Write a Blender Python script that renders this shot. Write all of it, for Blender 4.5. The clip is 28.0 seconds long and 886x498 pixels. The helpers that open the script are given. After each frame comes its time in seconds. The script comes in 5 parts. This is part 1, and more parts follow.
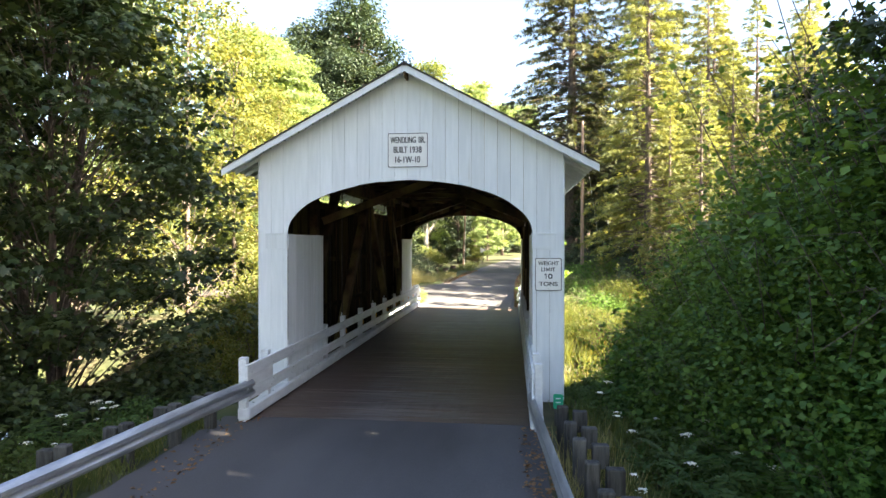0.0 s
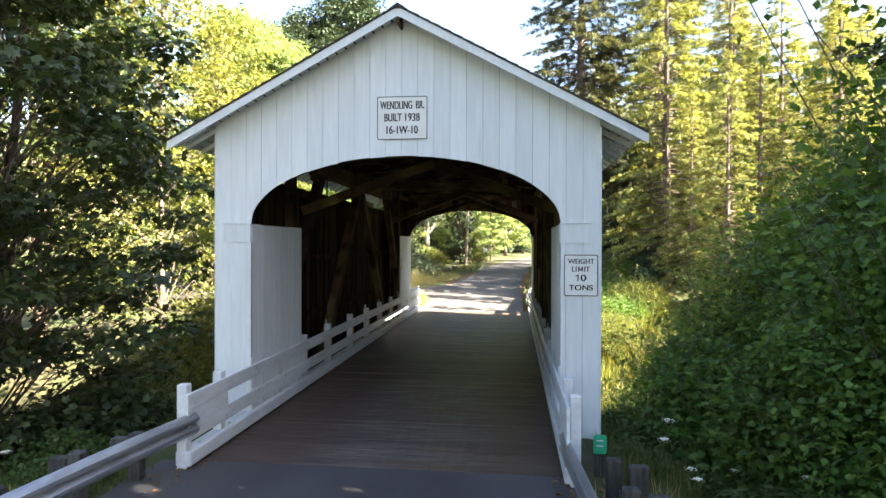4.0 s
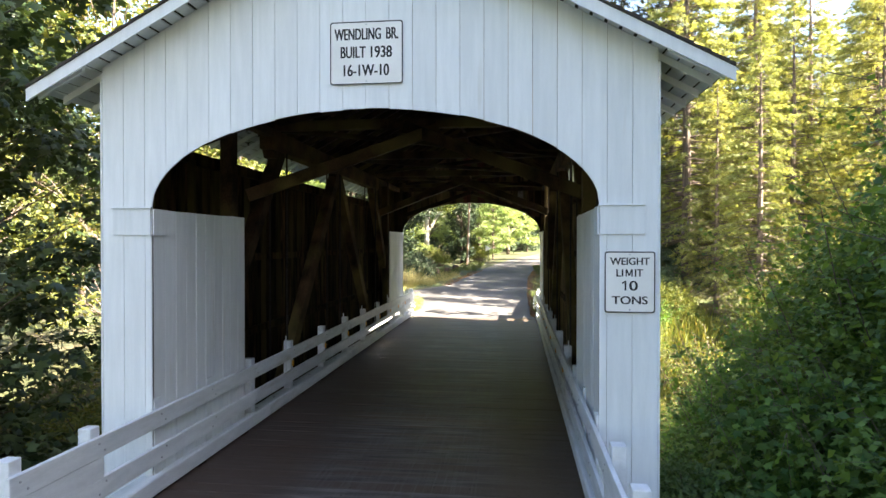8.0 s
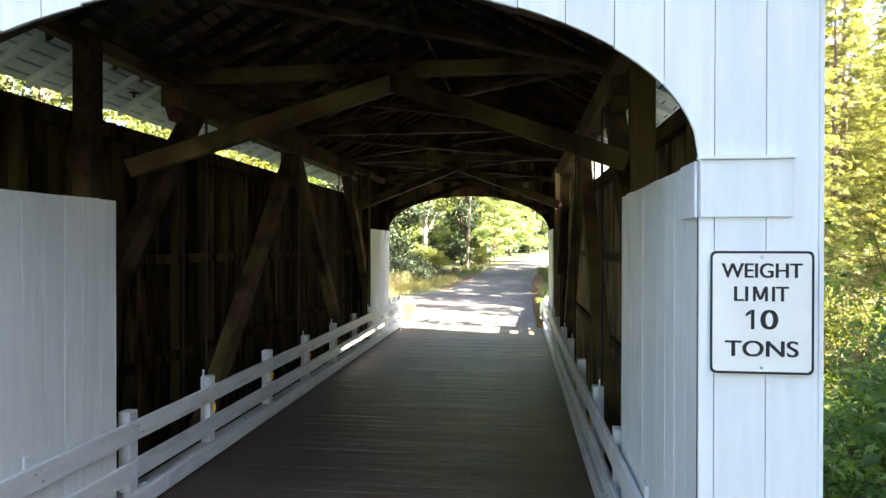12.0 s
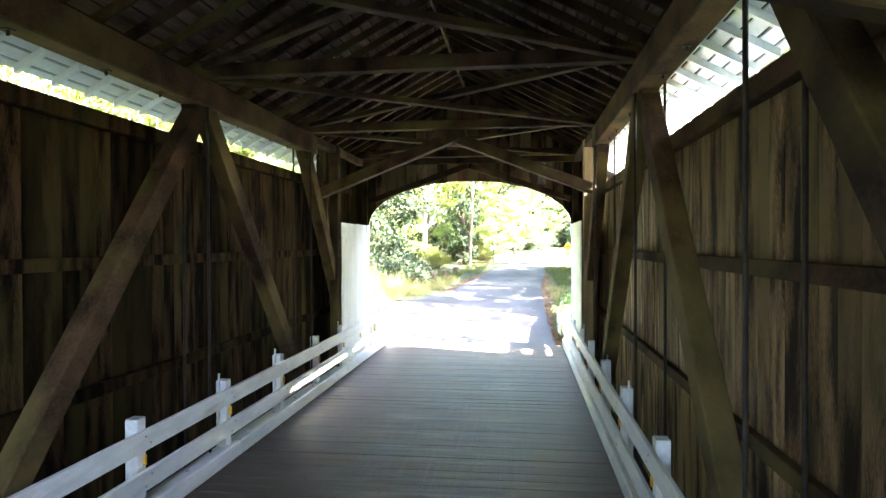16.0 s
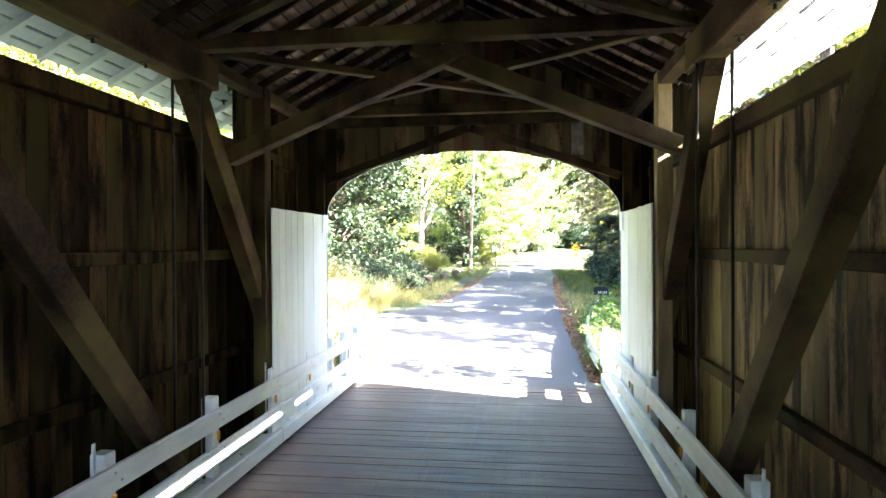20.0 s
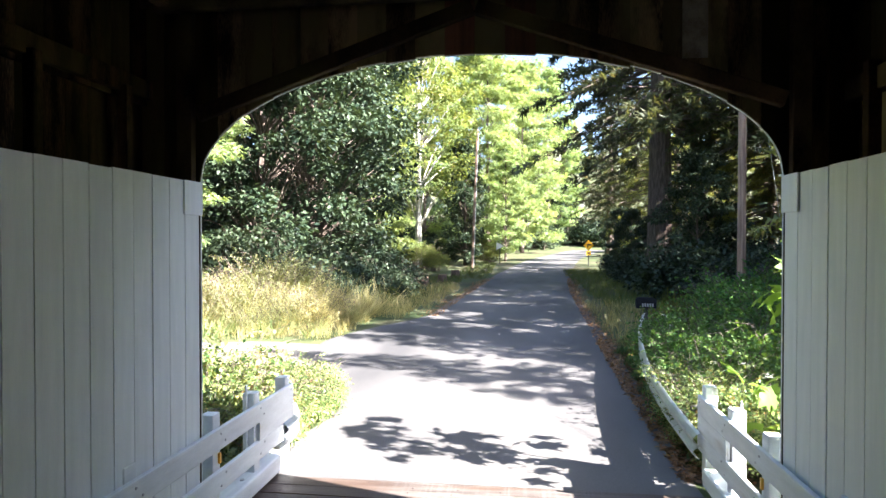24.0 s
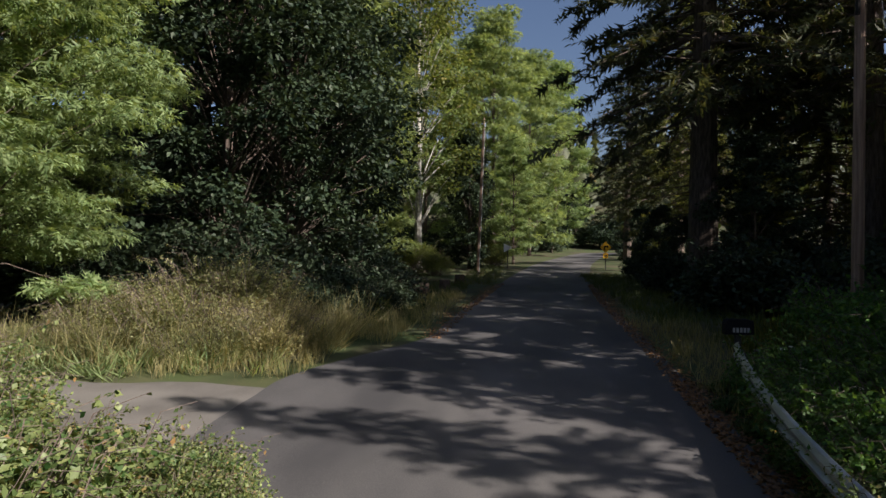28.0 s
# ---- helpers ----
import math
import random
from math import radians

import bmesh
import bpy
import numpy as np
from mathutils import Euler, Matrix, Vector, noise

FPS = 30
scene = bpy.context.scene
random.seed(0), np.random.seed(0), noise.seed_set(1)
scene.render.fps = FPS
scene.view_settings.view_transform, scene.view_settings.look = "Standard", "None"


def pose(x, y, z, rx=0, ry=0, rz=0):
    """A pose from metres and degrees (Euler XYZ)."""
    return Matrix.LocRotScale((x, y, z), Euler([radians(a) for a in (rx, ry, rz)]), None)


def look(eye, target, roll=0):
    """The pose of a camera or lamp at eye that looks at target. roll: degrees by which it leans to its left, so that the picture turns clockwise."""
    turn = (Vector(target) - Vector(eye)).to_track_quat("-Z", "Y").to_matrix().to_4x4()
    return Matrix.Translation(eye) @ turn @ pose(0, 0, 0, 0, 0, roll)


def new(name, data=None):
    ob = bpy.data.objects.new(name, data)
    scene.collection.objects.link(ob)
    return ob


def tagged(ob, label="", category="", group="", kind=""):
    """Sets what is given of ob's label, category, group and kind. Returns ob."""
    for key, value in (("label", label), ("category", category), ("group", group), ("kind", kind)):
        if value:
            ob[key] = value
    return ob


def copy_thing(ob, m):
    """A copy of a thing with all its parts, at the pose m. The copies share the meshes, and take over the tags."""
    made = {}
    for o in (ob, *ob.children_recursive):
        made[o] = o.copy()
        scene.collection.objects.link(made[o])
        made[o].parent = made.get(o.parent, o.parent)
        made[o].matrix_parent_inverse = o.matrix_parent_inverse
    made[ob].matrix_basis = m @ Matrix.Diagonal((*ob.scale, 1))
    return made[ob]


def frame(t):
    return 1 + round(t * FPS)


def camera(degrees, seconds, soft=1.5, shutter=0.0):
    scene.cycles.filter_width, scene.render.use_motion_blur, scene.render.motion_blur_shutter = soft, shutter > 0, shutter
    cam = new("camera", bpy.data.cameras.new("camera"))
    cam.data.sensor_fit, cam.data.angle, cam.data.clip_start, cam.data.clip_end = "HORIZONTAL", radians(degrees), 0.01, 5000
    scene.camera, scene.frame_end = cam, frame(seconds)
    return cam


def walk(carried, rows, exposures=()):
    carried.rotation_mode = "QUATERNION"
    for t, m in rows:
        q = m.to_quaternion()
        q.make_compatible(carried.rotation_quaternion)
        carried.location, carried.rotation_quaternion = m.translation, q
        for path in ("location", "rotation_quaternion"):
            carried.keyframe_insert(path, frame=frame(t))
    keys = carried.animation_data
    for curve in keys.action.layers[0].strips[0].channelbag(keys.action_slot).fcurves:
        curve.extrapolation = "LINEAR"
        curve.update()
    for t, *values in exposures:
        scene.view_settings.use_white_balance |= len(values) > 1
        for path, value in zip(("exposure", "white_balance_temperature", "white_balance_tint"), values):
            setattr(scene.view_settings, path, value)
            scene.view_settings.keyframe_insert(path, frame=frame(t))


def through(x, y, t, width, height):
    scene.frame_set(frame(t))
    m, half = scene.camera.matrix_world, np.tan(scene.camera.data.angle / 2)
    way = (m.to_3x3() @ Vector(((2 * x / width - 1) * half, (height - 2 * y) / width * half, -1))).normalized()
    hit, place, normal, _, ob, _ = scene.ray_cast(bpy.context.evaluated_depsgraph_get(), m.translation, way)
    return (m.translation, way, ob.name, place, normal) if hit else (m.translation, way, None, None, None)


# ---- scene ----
cam = camera(71.0, 28.0)
# seconds, x, y, z, pitch, roll, yaw
ROWS = [
    (0.0, 2.513, -14.808, 3.825, -0.496, -0.066, 6.337),
    (0.5, 2.483, -14.655, 3.721, -0.482, -0.081, 6.350),
    (1.0, 2.445, -14.396, 3.715, -0.457, -0.107, 6.376),
    (1.5, 2.403, -14.095, 3.708, -0.433, -0.122, 6.401),
    (2.0, 2.344, -13.645, 3.706, -0.398, -0.126, 6.413),
    (2.5, 2.289, -13.196, 3.701, -0.389, -0.140, 6.436),
    (3.0, 2.232, -12.695, 3.688, -0.396, -0.144, 6.458),
    (3.5, 2.179, -12.194, 3.676, -0.405, -0.157, 6.467),
    (5.5, 1.982, -10.195, 3.628, -0.397, -0.188, 6.533),
    (6.0, 1.941, -9.734, 3.611, -0.441, -0.163, 6.571),
    (6.5, 1.924, -9.273, 3.606, -0.496, -0.110, 6.582),
    (7.0, 1.929, -8.835, 3.596, -0.513, -0.060, 6.617),
    (7.5, 1.941, -8.399, 3.598, -0.541, -0.024, 6.627),
    (8.0, 1.951, -7.978, 3.591, -0.541, -0.011, 6.660),
    (8.5, 1.953, -7.564, 3.586, -0.549, -0.003, 6.667),
    (9.0, 1.945, -7.135, 3.582, -0.519, -0.016, 6.674),
    (9.5, 1.934, -6.684, 3.569, -0.500, -0.051, 6.707),
    (10.0, 1.917, -6.210, 3.560, -0.483, -0.053, 6.740),
    (10.5, 1.891, -5.694, 3.556, -0.457, -0.072, 6.750),
    (11.0, 1.877, -5.170, 3.546, -0.424, -0.075, 6.787),
    (11.5, 1.875, -4.639, 3.537, -0.386, -0.071, 6.802),
    (12.0, 1.857, -4.097, 3.523, -0.368, -0.056, 6.833),
    (12.5, 1.845, -3.535, 3.520, -0.373, -0.030, 6.868),
    (14.5, 1.688, -1.128, 3.508, -0.427, 0.178, 6.998),
    (15.0, 1.641, -0.514, 3.512, -0.471, 0.211, 7.051),
    (15.5, 1.595, 0.121, 3.522, -0.510, 0.262, 7.087),
    (16.0, 1.539, 0.769, 3.526, -0.565, 0.247, 7.118),
    (16.5, 1.462, 1.436, 3.530, -0.610, 0.235, 7.129),
    (17.0, 1.390, 2.124, 3.524, -0.597, 0.254, 7.146),
    (17.5, 1.335, 2.790, 3.519, -0.578, 0.346, 7.135),
    (18.0, 1.300, 3.557, 3.505, -0.518, 0.362, 7.145),
    (18.5, 1.244, 4.224, 3.482, -0.469, 0.390, 7.117),
    (19.0, 1.179, 4.998, 3.467, -0.420, 0.313, 7.114),
    (19.5, 1.123, 5.689, 3.457, -0.400, 0.321, 7.113),
    (20.0, 1.026, 6.490, 3.448, -0.446, 0.294, 7.104),
    (20.5, 0.929, 7.222, 3.442, -0.512, 0.242, 7.111),
    (21.0, 0.831, 8.076, 3.436, -0.609, 0.138, 7.123),
    (21.5, 0.743, 8.842, 3.436, -0.659, 0.102, 7.126),
    (23.5, 0.542, 11.978, 3.434, -0.764, 0.005, 7.234),
    (24.0, 0.487, 12.751, 3.431, -0.778, -0.047, 7.268),
    (24.5, 0.400, 13.431, 3.416, -0.718, -0.114, 7.278),
    (25.0, 0.291, 14.193, 3.406, -0.733, -0.199, 7.323),
    (25.5, 0.174, 14.883, 3.393, -0.701, -0.220, 7.355),
    (26.0, 0.056, 15.655, 3.374, -0.649, -0.248, 7.374),
    (26.5, -0.047, 16.334, 3.354, -0.603, -0.245, 7.393),
    (27.0, -0.138, 17.096, 3.332, -0.614, -0.260, 7.412),
    (27.5, -0.218, 17.784, 3.313, -0.585, -0.274, 7.430),
    (28.0, -0.319, 18.559, 3.290, -0.553, -0.267, 7.424),
]
EXPOSURES = [(0.0, 3.78, 6700, 14), (5.5, 3.86, 6560, 14), (9.0, 3.99, 6520, 14), (12.0, 4.64, 6600, 14), (14.5, 5.88, 6000, 16), (17.0, 6.10, 5880, 16), (20.0, 5.60, 5750, 16), (21.5, 5.11, 5700, 14), (23.5, 3.86, 5560, 16), (25.0, 3.22, 5760, 18), (26.5, 2.74, 5960, 18), (27.0, 2.24, 6000, 18), (27.5, 1.55, 5980, 18), (28.0, 0.75, 5880, 18)]
walk(cam, [(t, pose(x, y, z, 90 + pitch, roll, yaw)) for t, x, y, z, pitch, roll, yaw in ROWS], EXPOSURES)

# ---- light ----
SUN_AZ = math.atan2(-0.30, 1.0)
SUN_EL = math.atan2(0.671, math.hypot(1.0, 0.30))
world = bpy.data.worlds.new("sky")
scene.world = world
world.use_nodes = True
wn = world.node_tree.nodes
sky = wn.new("ShaderNodeTexSky")
sky.sky_type = "NISHITA"
sky.sun_disc = False
sky.sun_elevation = SUN_EL
sky.sun_rotation = math.pi / 2 - SUN_AZ
sky.air_density, sky.dust_density, sky.ozone_density = 1.0, 2.2, 1.0
wn["Background"].inputs["Strength"].default_value = 0.050
world.node_tree.links.new(sky.outputs["Color"], wn["Background"].inputs["Color"])
sun = new("sun", bpy.data.lights.new("sun", "SUN"))
sun.data.energy, sun.data.angle, sun.data.color = 5.0, radians(0.5), (1.0, 0.90, 0.72)
sun.matrix_world = look((math.cos(SUN_AZ) * 60, math.sin(SUN_AZ) * 60, math.tan(SUN_EL) * 60), (0, 0, 0))

# ---- materials ----
def material(name, base, dark, rough=0.7, scale=3.0, stretch=(1, 1, 1), bump=0.2, metal=0.0, vary=0.12, fine=40.0, spec=0.3, contrast=(0.35, 0.7), stain=None, stain_at=(0.55, 0.75)):
    """Two-scale noise between two colours, a piece-by-piece value shift, fine relief, and an optional stain colour."""
    m = bpy.data.materials.new(name)
    m.use_nodes = True
    n, l = m.node_tree.nodes, m.node_tree.links
    b = n["Principled BSDF"]
    tc, mp = n.new("ShaderNodeTexCoord"), n.new("ShaderNodeMapping")
    mp.inputs["Scale"].default_value = stretch
    info = n.new("ShaderNodeObjectInfo")
    shift = n.new("ShaderNodeVectorMath")
    shift.operation = "MULTIPLY_ADD"
    shift.inputs[1].default_value = (9.0, 9.0, 9.0)
    l.new(info.outputs["Random"], shift.inputs[0])
    l.new(tc.outputs["Object"], shift.inputs[2])
    l.new(shift.outputs[0], mp.inputs["Vector"])
    big, small = n.new("ShaderNodeTexNoise"), n.new("ShaderNodeTexNoise")
    big.inputs["Scale"].default_value, big.inputs["Detail"].default_value = scale, 5
    small.inputs["Scale"].default_value, small.inputs["Detail"].default_value = fine, 3
    for x in (big, small):
        l.new(mp.outputs[0], x.inputs["Vector"])
    add = n.new("ShaderNodeMath")
    add.operation = "MULTIPLY_ADD"
    add.inputs[1].default_value = 0.35
    l.new(small.outputs["Fac"], add.inputs[0])
    l.new(big.outputs["Fac"], add.inputs[2])
    ramp = n.new("ShaderNodeMapRange")
    ramp.inputs["From Min"].default_value, ramp.inputs["From Max"].default_value = contrast[0] + 0.17, contrast[1] + 0.17
    l.new(add.outputs[0], ramp.inputs["Value"])
    mix = n.new("ShaderNodeMix")
    mix.data_type = "RGBA"
    mix.inputs[6].default_value, mix.inputs[7].default_value = (*dark, 1), (*base, 1)
    l.new(ramp.outputs[0], mix.inputs[0])
    colour = mix.outputs[2]
    if stain:
        sn, sr, sm = n.new("ShaderNodeTexNoise"), n.new("ShaderNodeMapRange"), n.new("ShaderNodeMix")
        sm.data_type = "RGBA"
        sn.inputs["Scale"].default_value, sn.inputs["Detail"].default_value = scale * 0.37, 6
        l.new(mp.outputs[0], sn.inputs["Vector"])
        sr.inputs["From Min"].default_value, sr.inputs["From Max"].default_value = stain_at
        l.new(sn.outputs["Fac"], sr.inputs["Value"])
        l.new(sr.outputs[0], sm.inputs[0])
        l.new(colour, sm.inputs[6])
        sm.inputs[7].default_value = (*stain, 1)
        colour = sm.outputs[2]
    hsv, val = n.new("ShaderNodeHueSaturation"), n.new("ShaderNodeMapRange")
    val.inputs["To Min"].default_value, val.inputs["To Max"].default_value = 1 - vary, 1 + vary
    l.new(info.outputs["Random"], val.inputs["Value"])
    l.new(val.outputs[0], hsv.inputs["Value"])
    l.new(colour, hsv.inputs["Color"])
    l.new(hsv.outputs[0], b.inputs["Base Color"])
    b.inputs["Roughness"].default_value, b.inputs["Metallic"].default_value = rough, metal
    b.inputs["Specular IOR Level"].default_value = spec
    if bump:
        bp = n.new("ShaderNodeBump")
        bp.inputs["Strength"].default_value, bp.inputs["Distance"].default_value = bump, 0.01
        l.new(add.outputs[0], bp.inputs["Height"])
        l.new(bp.outputs[0], b.inputs["Normal"])
    return m


def leaf_material(name, low, high, through=0.35, rough=0.55, odd=None):
    """Leaves: each one's own colour between two greens, a few odd ones, and light that shines through."""
    m = bpy.data.materials.new(name)
    m.use_nodes = True
    n, l = m.node_tree.nodes, m.node_tree.links
    out = n["Material Output"]
    b = n["Principled BSDF"]
    geo, info = n.new("ShaderNodeNewGeometry"), n.new("ShaderNodeObjectInfo")
    ramp = n.new("ShaderNodeValToRGB")
    e = ramp.color_ramp.elements
    e[0].position, e[0].color = 0.0, (*low, 1)
    e[1].position, e[1].color = 0.9, (*high, 1)
    if odd:
        x = e.new(1.0)
        x.color = (*odd, 1)
        e[1].position = 0.93
    l.new(geo.outputs["Random Per Island"], ramp.inputs[0])
    tc, nz = n.new("ShaderNodeTexCoord"), n.new("ShaderNodeTexNoise")
    nz.inputs["Scale"].default_value = 0.6
    l.new(tc.outputs["Object"], nz.inputs["Vector"])
    val, hsv = n.new("ShaderNodeMapRange"), n.new("ShaderNodeHueSaturation")
    val.inputs["From Min"].default_value, val.inputs["From Max"].default_value = 0.3, 0.7
    val.inputs["To Min"].default_value, val.inputs["To Max"].default_value = 0.75, 1.2
    l.new(nz.outputs["Fac"], val.inputs["Value"])
    l.new(val.outputs[0], hsv.inputs["Value"])
    hue = n.new("ShaderNodeMapRange")
    hue.inputs["To Min"].default_value, hue.inputs["To Max"].default_value = 0.485, 0.515
    l.new(info.outputs["Random"], hue.inputs["Value"])
    l.new(hue.outputs[0], hsv.inputs["Hue"])
    l.new(ramp.outputs[0], hsv.inputs["Color"])
    l.new(hsv.outputs[0], b.inputs["Base Color"])
    b.inputs["Roughness"].default_value, b.inputs["Specular IOR Level"].default_value = rough, 0.35
    tr, mx = n.new("ShaderNodeBsdfTranslucent"), n.new("ShaderNodeMixShader")
    warm = n.new("ShaderNodeMix")
    warm.data_type, warm.blend_type = "RGBA", "MULTIPLY"
    warm.inputs[0].default_value = 1.0
    warm.inputs[7].default_value = (1.52, 1.34, 0.70, 1)
    l.new(hsv.outputs[0], warm.inputs[6])
    l.new(warm.outputs[2], tr.inputs["Color"])
    mx.inputs[0].default_value = through
    l.new(b.outputs[0], mx.inputs[1])
    l.new(tr.outputs[0], mx.inputs[2])
    l.new(mx.outputs[0], out.inputs["Surface"])
    return m


WHITE = material("white_paint", (0.79, 0.825, 0.845), (0.715, 0.755, 0.775), 0.55, 2.0, (6, 6, 0.6), 0.12, vary=0.04, fine=30, stain=(0.58, 0.57, 0.52), stain_at=(0.66, 0.85))
RAIL_WHITE = material("rail_paint", (0.77, 0.80, 0.82), (0.64, 0.67, 0.69), 0.5, 3.0, (3, 0.6, 3), 0.15, vary=0.05, fine=25, stain=(0.42, 0.40, 0.36), stain_at=(0.62, 0.80))
TIMBER = material("dark_timber", (0.084, 0.051, 0.027), (0.014, 0.009, 0.006), 0.8, 1.4, (1.6, 0.9, 1.2), 0.5, vary=0.4, fine=24, stain=(0.132, 0.110, 0.038), stain_at=(0.48, 0.72), spec=0.12)
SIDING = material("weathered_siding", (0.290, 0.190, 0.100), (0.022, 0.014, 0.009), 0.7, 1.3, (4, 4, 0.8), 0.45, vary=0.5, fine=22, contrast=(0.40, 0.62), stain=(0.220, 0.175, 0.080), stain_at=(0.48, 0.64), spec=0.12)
NEW_TIMBER = material("pale_replacement_timber", (0.300, 0.225, 0.115), (0.150, 0.110, 0.060), 0.75, 1.6, (4, 4, 0.6), 0.35, vary=0.1, fine=24)
# siding with the dim interior's shade put into its colour
SHADED_SIDING = material("shaded_siding", (0.056, 0.034, 0.016), (0.004, 0.003, 0.002), 0.8, 1.3, (4, 4, 0.8), 0.4, vary=0.6, fine=22, contrast=(0.42, 0.66), stain=(0.052, 0.044, 0.016), stain_at=(0.46, 0.66), spec=0.04)
RED_BOARD = material("reddish_siding", (0.20, 0.085, 0.05), (0.09, 0.04, 0.025), 0.8, 1.6, (7, 7, 0.5), 0.4, vary=0.3, fine=22)
SHEATH = material("roof_sheathing", (0.215, 0.150, 0.108), (0.060, 0.038, 0.026), 0.8, 2.0, (3, 0.4, 3), 0.3, vary=0.2, fine=25)
PATCH = material("grey_patch_board", (0.42, 0.36, 0.30), (0.17, 0.135, 0.105), 0.8, 2.0, (3, 0.4, 3), 0.3, vary=0.2, fine=25)
SHINGLE = material("dark_shingles", (0.060, 0.052, 0.045), (0.028, 0.025, 0.022), 0.9, 4.0, (1, 1, 1), 0.6, vary=0.2, stain=(0.06, 0.07, 0.03))
PLANK = material("deck_plank", (0.150, 0.127, 0.114), (0.050, 0.040, 0.034), 0.56, 1.6, (0.7, 6, 6), 0.55, vary=0.20, fine=30, contrast=(0.36, 0.66), stain=(0.100, 0.064, 0.044), stain_at=(0.46, 0.66))


def worn_lane(m):
    """Brown dirt towards the deck's edges, grey-blue wear with lengthwise wheel scratches in the middle."""
    n, l = m.node_tree.nodes, m.node_tree.links
    b = n["Principled BSDF"]
    old = b.inputs["Base Color"].links[0].from_socket
    geo, mp, nz = n.new("ShaderNodeNewGeometry"), n.new("ShaderNodeMapping"), n.new("ShaderNodeTexNoise")
    mp.inputs["Scale"].default_value = (34, 0.55, 1)
    nz.inputs["Scale"].default_value, nz.inputs["Detail"].default_value = 1.0, 3
    l.new(geo.outputs["Position"], mp.inputs["Vector"])
    l.new(mp.outputs[0], nz.inputs["Vector"])
    sep, ab, off, lane = n.new("ShaderNodeSeparateXYZ"), n.new("ShaderNodeMath"), n.new("ShaderNodeMath"), n.new("ShaderNodeMapRange")
    l.new(geo.outputs["Position"], sep.inputs[0])
    off.operation, ab.operation = "ADD", "ABSOLUTE"
    off.inputs[1].default_value = -0.15
    l.new(sep.outputs["X"], off.inputs[0])
    l.new(off.outputs[0], ab.inputs[0])
    lane.inputs["From Min"].default_value, lane.inputs["From Max"].default_value = 1.75, 1.0
    l.new(ab.outputs[0], lane.inputs["Value"])
    dirt = n.new("ShaderNodeMix")
    dirt.data_type = "RGBA"
    dirt.inputs[6].default_value = (0.074, 0.047, 0.034, 1)
    half = n.new("ShaderNodeMapRange")
    half.inputs["To Min"].default_value, half.inputs["To Max"].default_value = 0.30, 1.0
    l.new(lane.outputs[0], half.inputs["Value"])
    l.new(half.outputs[0], dirt.inputs[0])
    l.new(old, dirt.inputs[7])
    cut, mul, mix = n.new("ShaderNodeMapRange"), n.new("ShaderNodeMath"), n.new("ShaderNodeMix")
    cut.inputs["From Min"].default_value, cut.inputs["From Max"].default_value = 0.50, 0.72
    cut.inputs["To Max"].default_value = 0.4
    l.new(nz.outputs["Fac"], cut.inputs["Value"])
    mul.operation = "MULTIPLY"
    l.new(cut.outputs[0], mul.inputs[0])
    l.new(lane.outputs[0], mul.inputs[1])
    mix.data_type = "RGBA"
    mix.inputs[7].default_value = (0.165, 0.158, 0.155, 1)
    l.new(mul.outputs[0], mix.inputs[0])
    l.new(dirt.outputs[2], mix.inputs[6])
    l.new(mix.outputs[2], b.inputs["Base Color"])


worn_lane(PLANK)
ASPHALT = material("asphalt", (0.128, 0.121, 0.118), (0.060, 0.058, 0.059), 0.85, 0.45, (1, 0.35, 1), 0.5, vary=0.0, fine=70, stain=(0.172, 0.162, 0.150), stain_at=(0.48, 0.70))
PALE_ASPHALT = material("worn_asphalt", (0.205, 0.190, 0.170), (0.120, 0.110, 0.098), 0.9, 0.6, (1, 1, 1), 0.5, vary=0.0, fine=60)
# approach asphalt: the trees' shade is put into a darker colour
SHADED_ASPHALT = material("shaded_asphalt", (0.094, 0.090, 0.092), (0.046, 0.044, 0.045), 0.78, 0.45, (1, 0.30, 1), 0.5, vary=0.0, fine=70, stain=(0.112, 0.104, 0.100), stain_at=(0.5, 0.72))
EARTH = material("forest_soil", (0.12, 0.10, 0.055), (0.045, 0.05, 0.025), 0.95, 0.8, (1, 1, 1), 0.6, vary=0.0, fine=14, stain=(0.06, 0.085, 0.025), stain_at=(0.42, 0.62))
BARK = material("fir_bark", (0.20, 0.155, 0.125), (0.075, 0.058, 0.048), 0.9, 3.0, (4, 4, 0.7), 0.9, vary=0.2, fine=18)
PALE_BARK = material("pale_bark", (0.55, 0.53, 0.48), (0.28, 0.26, 0.22), 0.85, 2.5, (1, 1, 2.5), 0.5, vary=0.15, fine=20)
GALV = material("galvanised_steel", (0.56, 0.58, 0.60), (0.36, 0.38, 0.41), 0.42, 2.5, (3, 0.4, 3), 0.1, metal=0.75, vary=0.08, fine=30, stain=(0.28, 0.24, 0.20), stain_at=(0.66, 0.82))
IRON = material("black_iron", (0.045, 0.038, 0.034), (0.02, 0.018, 0.017), 0.6, 6.0, (1, 1, 1), 0.3, metal=0.6, vary=0.15)
OLD_POST = material("grey_weathered_post", (0.100, 0.098, 0.090), (0.035, 0.034, 0.032), 0.9, 3.0, (6, 6, 0.6), 0.8, vary=0.25, fine=22)
POLE = material("utility_pole_wood", (0.36, 0.25, 0.19), (0.19, 0.125, 0.095), 0.85, 2.0, (8, 8, 0.4), 0.5, vary=0.15, fine=18)
SIGN_WHITE = material("sign_white", (0.84, 0.84, 0.82), (0.76, 0.76, 0.74), 0.4, 2.0, (1, 1, 1), 0.0, vary=0.0)
BAR_GREY = material("number_bar", (0.40, 0.40, 0.40), (0.34, 0.34, 0.34), 0.6, 2.0, (1, 1, 1), 0.0, vary=0.0)
